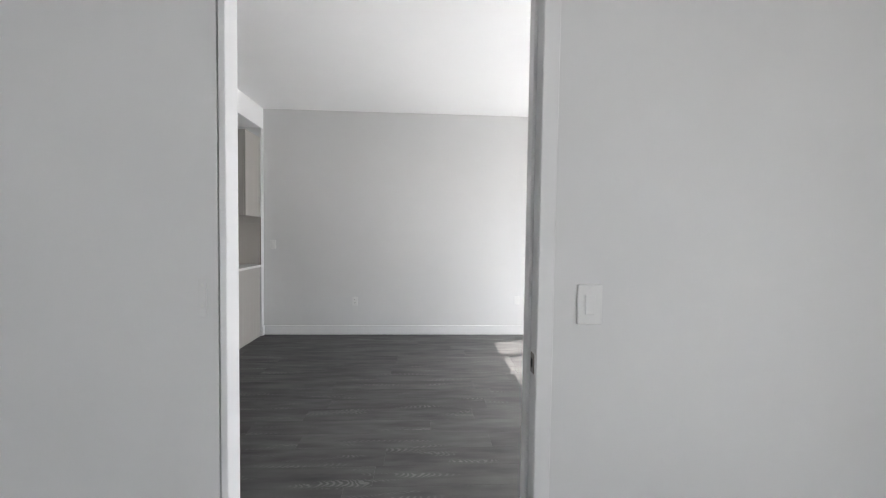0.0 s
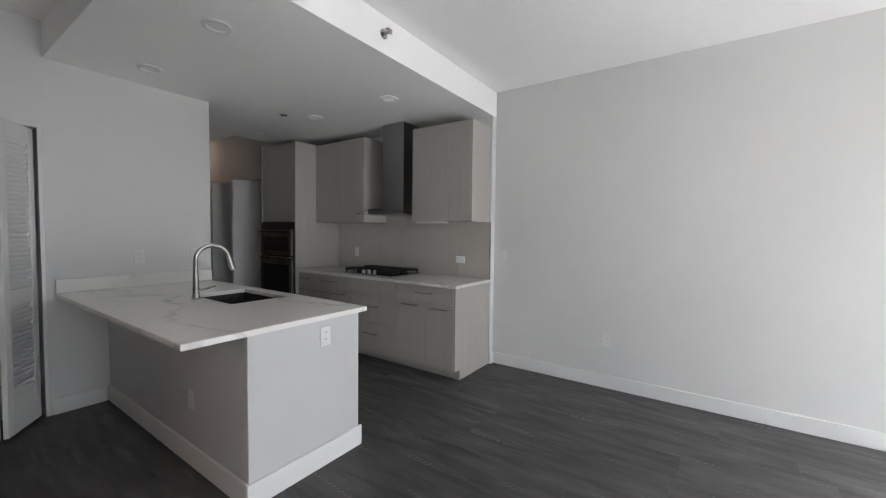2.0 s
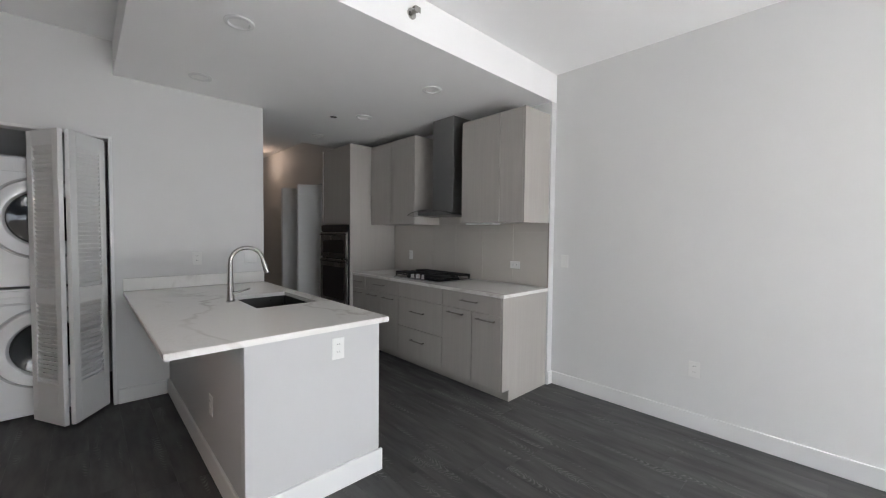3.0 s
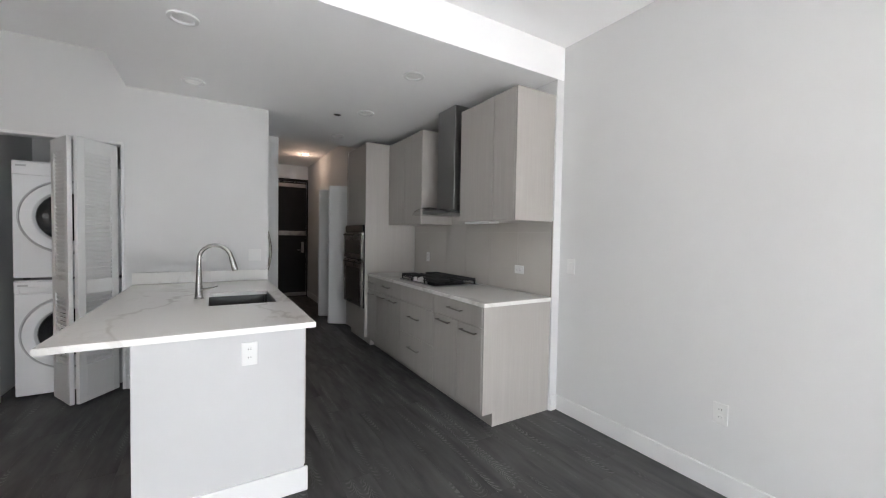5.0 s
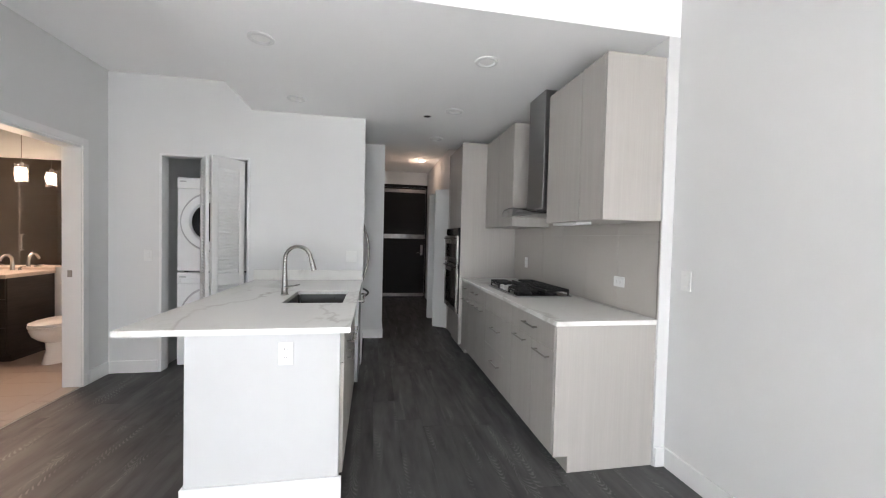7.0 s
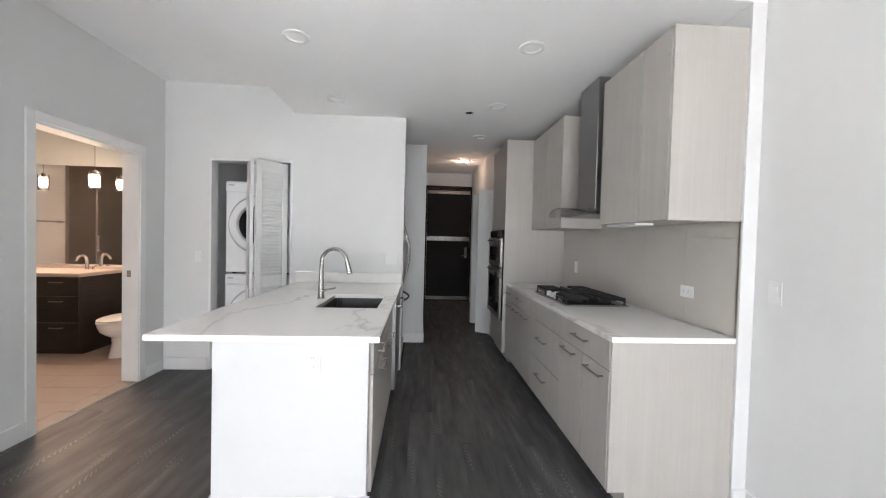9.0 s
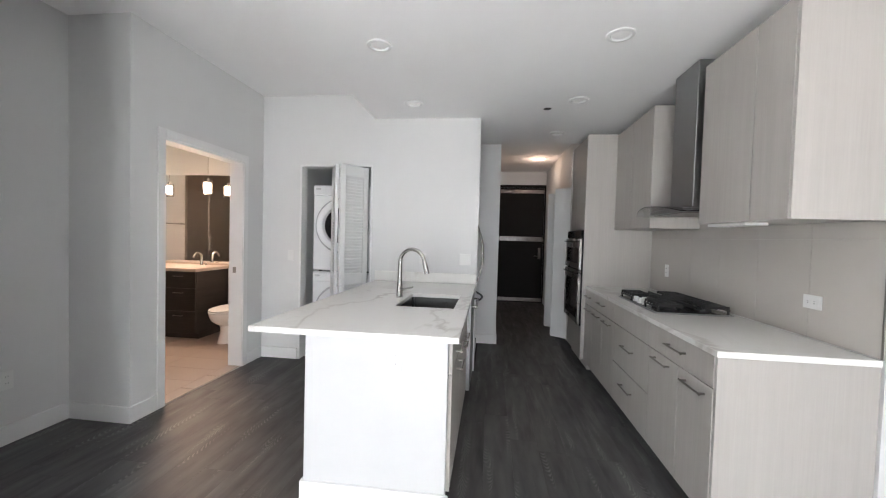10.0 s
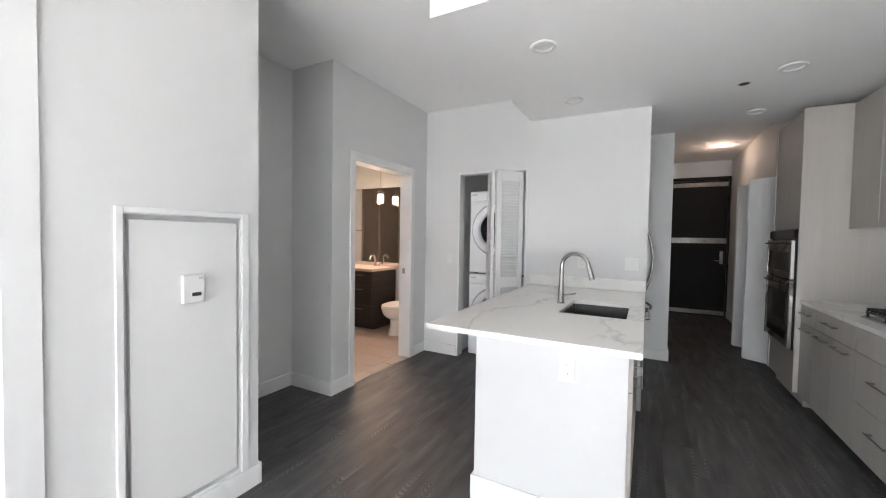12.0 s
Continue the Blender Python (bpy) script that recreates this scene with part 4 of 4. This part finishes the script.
for lx, ly in ((-2.54, 2.765), (-2.515, 4.255), (-3.615, 2.775), (-3.59, 4.253), (-4.65, 4.252)):
    downlight(lx, ly, ZS)
downlight(-7.35, 4.40, ZC, True, "hall lights")
hole = thing("sprinkler_cover", (-3.81, 4.018, ZS), "dark concealed sprinkler opening in the kitchen ceiling", "sprinkler")
part("rim", lathe(bmesh.new(), [(0.046, ZS), (0.045, ZS - 0.004), (0.036, ZS - 0.004), (0.036, ZS)], (-3.81, 4.018, 0), seg=28), M_TRIM, hole, "", True)
part("recess", lathe(bmesh.new(), [(0.0365, ZS - 0.0015), (0.0, ZS - 0.0015)], (-3.81, 4.018, 0), seg=28), M_SLOT, hole, "black recess")
sp = thing("sprinkler", (XS, 3.578, 2.765), "chrome sidewall fire sprinkler on the soffit", "sprinkler")
part("escutcheon", lathe(bmesh.new(), [(0.034, 0.0), (0.033, 0.005), (0.02, 0.010), (0.0, 0.010)], (XS, 3.578, 2.765), "x", 28), M_CHROME, sp, "", True)
part("nozzle", lathe(bmesh.new(), [(0.011, 0.008), (0.011, 0.03), (0.007, 0.034), (0.007, 0.048), (0.0, 0.05)], (XS, 3.578, 2.765), "x", 16), M_HANDLE, sp, "", True)
bm = bmesh.new()
for s in (-1, 1):
    tube(bm, [(XS + 0.02, 3.578 + s * 0.010, 2.765), (XS + 0.04, 3.578 + s * 0.017, 2.765), (XS + 0.062, 3.578 + s * 0.004, 2.765)], 0.003, 8)
part("frame_arms", bm, M_HANDLE, sp, "", True)
part("deflector", boxes((XS + 0.060, XS + 0.063, 3.556, 3.600, 2.75, 2.782), (XS + 0.03, XS + 0.063, 3.556, 3.600, 2.782, 2.785), bev=0.001), M_CHROME, sp)

# ---- entry hall ----
en = thing("entry_door", (-8.72, 4.2, 0), "black apartment entry door with plastic wrap bands and steel lever", "door")
part("frame", boxes((-8.72, -8.68, 3.66, 3.71, 0, 2.60), (-8.72, -8.68, 4.69, 4.715, 0, 2.60), (-8.72, -8.68, 3.71, 4.69, 2.54, 2.60), bev=0.003), M_ENTRY, en, "dark door frame")
lf = part("door_leaf", boxes((-8.745, -8.71, 3.715, 4.685, 0.01, 2.535), bev=0.003), M_ENTRY, en)
for z0, z1 in ((2.42, 2.50), (1.36, 1.46), (0.02, 0.10)):
    part("wrap_band", boxes((-8.709, -8.703, 3.72, 4.68, z0, z1), bev=0.002), M_TAPE, lf, "crinkled clear plastic band")
lk = part("lock_plate", boxes((-8.709, -8.69, 4.58, 4.635, 0.98, 1.22), bev=0.005), M_HANDLE, lf, "steel lock plate")
part("lever", tube(bmesh.new(), [(-8.69, 4.607, 1.04), (-8.655, 4.607, 1.04), (-8.65, 4.59, 1.04), (-8.65, 4.49, 1.04)], 0.009), M_CHROME, lk, "steel lever handle", True)


def plain_bifold(px, py, dx, ang_a, ang_b):
    t = thing("bifold_door", (px, py, 0.015), "plain white bifold closet door folded open in the hall", "bifold door", "hall closet doors")
    w = 0.36
    ORIGIN[t.name] = Vector((0, 0, 0))
    a = part("leaf", boxes((0, w, -0.016, 0.016, 0, 2.12), bev=0.003), M_DOOR, t)
    a.matrix_basis = pose(0, 0, 0, 0, 0, ang_a)
    b = part("leaf", boxes((0, w, -0.016, 0.016, 0, 2.12), bev=0.003), M_DOOR, t)
    ex, ey = w * math.cos(radians(ang_a)), w * math.sin(radians(ang_a))
    b.matrix_basis = pose(ex + dx, ey, 0, 0, 0, ang_b)
    part("pull", lathe(bmesh.new(), [(0.0, 0.0), (0.012, 0.0), (0.015, 0.022), (0.0, 0.026)], (w * 0.5, 0.016, 0.95), "y", 14), M_HANDLE, b, "small metal pull", True)
    return t


plain_bifold(-5.53, 4.735, -0.034, 236, 116)
plain_bifold(-6.59, 4.735, 0.034, -56, 64)
point("hall_lamp", (-7.35, 4.36, ZC - 0.13), 0.55, WARM, 0.06)

# ---- bathroom ----
structure("wall_bath_mirror", boxes((-5.2, -5.06, -1.9, 0.86, 0, ZC), (-5.06, XW - 0.12, 0.80, 0.859, 0, ZC)), M_WALL, "white painted bathroom wall behind the mirror", "wall")
structure("wall_bath_south", boxes((-5.06, -3.95, -1.9, -1.78, 0, ZC)), M_WALL, "white painted bathroom wall with the towel bar", "wall")
structure("wall_shower", boxes((-3.95, XP - 0.12, -1.9, -1.78, 0, ZC), (XP - 0.14, XP - 0.121, -1.78, -0.6, 0, ZC), (-3.95, -3.90, -1.78, -1.74, 0, ZC)), M_STILE, "brown tiled shower wall", "wall")
structure("floor_bath", boxes((-5.06, XP - 0.12, -1.9, YB - 0.14, -0.02, 0.004), (-3.719, -2.783, YB - 0.14, YB - 0.001, -0.02, 0.004)), M_GROUT, "beige tiled bathroom floor", "floor")
vn = thing("vanity", (-4.75, -0.75, 0), "dark espresso wood bathroom vanity with slab drawers", "vanity")
VX, VY0, VY1 = -4.47, -1.5, -0.14
part("body", boxes((-5.055, VX, VY0, VY1, 0.08, 0.872), bev=0.002), M_VANITY, vn)
part("plinth", boxes((-5.05, VX - 0.05, VY0, VY1 - 0.01, 0.0, 0.08)), M_VANITY, vn)
for a, b in ((-0.60, -0.145), (-1.06, -0.605)):
    for z0, z1 in ((0.66, 0.867), (0.37, 0.657), (0.09, 0.367)):
        d = part("drawer_front", boxes((VX, VX + 0.018, a + 0.003, b - 0.003, z0, z1), bev=0.0015), M_VANITY, vn)
        hb = bmesh.new()
        zc = z1 - 0.055
        tube(hb, [(VX + 0.018, (a + b) / 2 - 0.06, zc), (VX + 0.045, (a + b) / 2 - 0.06, zc), (VX + 0.045, (a + b) / 2 + 0.06, zc), (VX + 0.018, (a + b) / 2 + 0.06, zc)], 0.005)
        part("handle", hb, M_HANDLE, d, "brushed nickel handle", True)
vt = thing("countertop", (-4.75, -0.8, 0.873), "beige stone top with a low upstand on the bathroom vanity", "countertop")
part("slab", boxes((-5.055, VX + 0.035, VY0 - 0.02, VY1 + 0.015, 0.873, 0.913), bev=0.004), M_VTOP, vt)
part("upstand", boxes((-5.055, -5.037, VY0 - 0.02, VY1 + 0.015, 0.9135, 0.94), bev=0.002), M_VTOP, vt)
mr = thing("mirror", (-5.05, -0.75, 0.92), "large frameless wall mirror above the vanity", "mirror")
part("mirror_glass", boxes((-5.058, -5.050, -1.75, 0.12, 0.945, 2.177)), M_MIRROR, mr)
bf_ = thing("bathroom_faucet", (-4.93, -0.47, 0.913), "chrome curved bathroom faucet on the vanity", "faucet")
fa = [(-4.95, -0.47, 0.914), (-4.95, -0.47, 1.0), (-4.94, -0.47, 1.055), (-4.90, -0.47, 1.085), (-4.85, -0.47, 1.08), (-4.815, -0.47, 1.05), (-4.805, -0.47, 1.025)]
part("spout", tube(bmesh.new(), fa, [0.022, 0.017, 0.016, 0.015, 0.014, 0.013, 0.013], 14), M_CHROME, bf_, "", True)
part("lever", tube(bmesh.new(), [(-4.95, -0.40, 0.914), (-4.95, -0.40, 0.94), (-4.94, -0.37, 0.955), (-4.92, -0.32, 0.958)], [0.014, 0.011, 0.008, 0.006]), M_CHROME, bf_, "", True)


def pendant(y):
    x, z = -4.852, 2.0
    t = thing("pendant_light", (x, y, ZC), "glass cylinder pendant with a lit frosted inner glass", "pendant light", "vanity pendants")
    part("cord", rod(bmesh.new(), (x, y, z + 0.10), (x, y, ZC), 0.003, seg=8), M_HANDLE, t)
    part("canopy", lathe(bmesh.new(), [(0.055, ZC - 0.001), (0.055, ZC - 0.012), (0.03, ZC - 0.02), (0.0, ZC - 0.02)], (x, y, 0)), M_CHROME, t, "", True)
    part("socket", rod(bmesh.new(), (x, y, z + 0.045), (x, y, z + 0.10), 0.02, seg=16), M_CHROME, t, "", True)
    g = part("glass_shade", lathe(bmesh.new(), [(0.050, z - 0.115), (0.054, z - 0.11), (0.054, z + 0.08), (0.050, z + 0.08), (0.050, z - 0.10)], (x, y, 0), seg=28), M_GLASS, t, "clear glass cylinder", True)
    g.visible_shadow = False
    part("diffuser", lathe(bmesh.new(), [(0.0, z - 0.062), (0.034, z - 0.06), (0.038, z - 0.05), (0.038, z + 0.04), (0.03, z + 0.046), (0.0, z + 0.046)], (x, y, 0), seg=24), M_BULB, t, "glowing frosted inner glass", True)


for y in (-0.304, -1.25):
    pendant(y)
# unseen area lamp added to boost the pendants' glow towards the doorway
area("pendant_fill", (-4.80, -0.75, 2.0), (-3.2, 0.6, 0.6), 1.0, 0.15, 5.2, BATH_WARM)

tl = thing("toilet", (-4.6, 0.27, 0), "white two-piece porcelain toilet beside the vanity", "toilet")
part("tank", boxes((-5.04, -4.852, 0.06, 0.48, 0.40, 0.76), bev=0.02, seg=3), M_PORC, tl, "", True)
part("tank_lid", boxes((-5.045, -4.85, 0.05, 0.49, 0.762, 0.795), bev=0.01, seg=2), M_PORC, tl, "", True)


def oval(bm, rows, cx, cy, seg=32):
    """Stacked ovals: (height, front reach, back reach, half width, shift)."""
    rings = []
    for z, f, b, w, s in rows:
        rings.append([bm.verts.new((cx + s + (f if math.cos(a) > 0 else b) * math.cos(a), cy + w * math.sin(a), z)) for a in [2 * math.pi * k / seg for k in range(seg)]])
    for p, q in zip(rings, rings[1:]):
        for k in range(seg):
            bm.faces.new((p[k], p[(k + 1) % seg], q[(k + 1) % seg], q[k]))
    bm.faces.new(list(reversed(rings[0])))
    bm.faces.new(rings[-1])
    return bm


part("bowl", oval(bmesh.new(), [(0.0, 0.215, 0.22, 0.12, 0), (0.03, 0.205, 0.22, 0.115, 0), (0.14, 0.165, 0.22, 0.095, 0), (0.22, 0.16, 0.22, 0.10, 0.01), (0.265, 0.235, 0.23, 0.135, 0.02), (0.31, 0.29, 0.24, 0.165, 0.02), (0.365, 0.31, 0.25, 0.185, 0.02), (0.39, 0.31, 0.25, 0.185, 0.02)], -4.57, 0.27), M_PORC, tl, "", True)
part("seat", oval(bmesh.new(), [(0.392, 0.315, 0.25, 0.19, 0.02), (0.408, 0.32, 0.25, 0.192, 0.02), (0.412, 0.31, 0.25, 0.185, 0.02)], -4.57, 0.27), M_PLASTIC, tl, "white toilet seat", True)
part("lid", oval(bmesh.new(), [(0.414, 0.31, 0.25, 0.188, 0.02), (0.432, 0.315, 0.25, 0.19, 0.02), (0.44, 0.29, 0.24, 0.17, 0.02)], -4.57, 0.27), M_PLASTIC, tl, "closed white lid", True)
tb = thing("towel_bar", (-4.35, -1.74, 1.5), "chrome towel bar on the bathroom wall", "towel bar")
bm = bmesh.new()
tube(bm, [(-4.75, -1.715, 1.5), (-4.05, -1.715, 1.5)], 0.008)
part("bar", bm, M_CHROME, tb, "", True)
for x in (-4.73, -4.07):
    part("post", rod(bmesh.new(), (x, -1.78, 1.5), (x, -1.705, 1.5), 0.013, seg=14), M_CHROME, tb, "", True)
sg = thing("shower_screen", (-3.95, -1.2, 0), "clear glass shower screen with a steel pull handle", "shower screen")
part("glass_panel", boxes((-3.955, -3.945, -1.735, -1.335, 0.02, 2.1)), M_GLASS, sg)
gd = part("glass_door", boxes((-3.955, -3.945, -1.325, -0.62, 0.02, 2.1)), M_GLASS, sg)
part("edge_profile", boxes((-3.957, -3.943, -1.334, -1.326, 0.02, 2.1)), M_CHROME, sg, "slim steel edge profile")
part("handle", tube(bmesh.new(), [(-3.955, -1.27, 1.08), (-4.0, -1.27, 1.08), (-4.0, -1.27, 1.3), (-3.955, -1.27, 1.3)], 0.01), M_CHROME, gd, "steel pull handle", True)
structure("shower_curb", boxes((-3.99, -3.91, -1.74, -0.6, 0.0, 0.02)), M_STILE, "low brown tiled shower curb", "curb")

# ---- outdoors ----
structure("ground", boxes((XWIN + 0.6, 400, -300, 300, -12.2, -12.0)), M_ASPH, "grey asphalt street below the windows", "ground")


def tower(x, y, w, d, h, label, floors):
    t = thing("apartment_building", (x, y, -12), label, "building", "buildings across the street")
    part("wall", boxes((x, x + d, y - w / 2, y + w / 2, -12, -12 + h)), M_CONC, t)
    part("roof", boxes((x - 0.3, x + d + 0.3, y - w / 2 - 0.3, y + w / 2 + 0.3, -12 + h, -11.5 + h)), M_CONC, t)
    me = mesh_of("window", boxes((-0.12, 0.02, -1.1, 1.1, 0, 1.9)), M_BGLASS)
    n = int(w // 3.2)
    for k in range(floors):
        for j in range(n):
            o = new("window", me)
            o.parent = t
            o.location = (0, -w / 2 + w * (j + 0.5) / n, 1.0 + k * (h - 1.5) / floors)


tower(26, 16, 26, 14, 34, "pale concrete apartment building with blue-tinted windows", 10)
tower(30, -16, 24, 14, 26, "pale grey office building with rows of windows", 8)
tower(24, 44, 22, 14, 30, "pale stone apartment block with many windows", 9)

# ---- backsplash tiles ----
bk = structure("backsplash", boxes((CX0 + 0.004, XS - 0.012, YK - 0.004, YK - 0.001, 0.916, 1.522), (-3.449, -2.707, YK - 0.004, YK - 0.001, 1.522, ZS - 0.002)), M_GROUT, "large greige glazed tiles above the worktop", "backsplash")


def tile_rows(x0, x1, z0, z1, width, height, zstart):
    x = x1
    while x > x0 + 0.01:
        xa = max(x - width, x0)
        z = zstart
        while z < z1 - 0.01:
            zb = min(z + height, z1)
            if zb > z0:
                o = new("tile", mesh_of("tile", boxes((xa + 0.001, x - 0.001, YK - 0.009, YK - 0.004, max(z, z0) + 0.001, zb - 0.001), bev=0.0008), M_TILE))
                o.parent = bk
            z += height
        x -= width


tile_rows(CX0 + 0.004, -1.943 - 0.0, 0.916, 1.522, 0.405, 0.521, 0.916)
tile_rows(-3.449, -2.707, 1.522, ZS - 0.002, 0.405, 0.56, 1.522)
part("edge_strip", boxes((XS - 0.012, XS - 0.002, YK - 0.012, YK - 0.001, 0.916, 1.522), bev=0.001), M_HANDLE, bk, "slim metal tile edge")

# ---- floors ----
fl = structure("floor", boxes((-8.85, XWIN + 0.2, -2.7, YF + 0.1, -0.15, -0.004)), M_JOINT, "dark charcoal wood-look plank floor", "floor")
PW, PL = 0.18, 1.22
plank_meshes = {}


def plank(x0, x1, y0, y1):
    key = (round(x1 - x0, 4), round(y1 - y0, 4))
    if key not in plank_meshes:
        plank_meshes[key] = mesh_of("plank", boxes((0.0003, key[0] - 0.0003, 0.0003, key[1] - 0.0003, -0.004, 0.0), bev=0.0005), M_FLOOR)
    o = new("plank", plank_meshes[key])
    o.parent = fl
    o.location = (x0, y0, 0)


rng = random.Random(4)
ZONES = ((-4.06, XWIN, 1.0, YF), (-8.70, -4.06, 3.40, 4.72), (-4.06, -2.50, 0.0, 0.0), (-5.15, -4.06, 4.72, YK), (-2.50, -1.42, YN, 1.0), (-5.06, -4.06, 1.30, 2.40), (-1.31, XWIN, -2.6, 1.0))
for zx0, zx1, zy0, zy1 in ZONES:
    row = 0
    y = zy0
    while y < zy1 - 0.005:
        ye = min(y + PW, zy1)
        x = zx0 - rng.uniform(0, PL)
        while x < zx1:
            a, b = max(x, zx0), min(x + PL, zx1)
            if b - a > 0.02:
                plank(a, b, y, ye)
            x += PL
        y += PW
TS = 0.30
tm = mesh_of("tile", boxes((0.0015, TS - 0.0015, 0.0015, TS * 2 - 0.0015, 0.0, 0.006), bev=0.001), M_BTILE)
fb = bpy.data.objects["floor_bath"]
for i in range(8):
    for j in range(4):
        x, y = -5.06 + i * TS, 0.858 - (j + 1) * 2 * TS
        if x + TS < XP - 0.11:
            o = new("tile", tm)
            o.parent = fb
            o.location = (x, y, 0.002)
sill = mesh_of("tile", boxes((0.0015, TS - 0.0015, 0.0015, 0.135, 0.0, 0.006), bev=0.001), M_BTILE)
for i in range(3):
    o = new("tile", sill)
    o.parent = fb
    o.location = (-3.71 + i * (TS + 0.008), 0.858, 0.002)
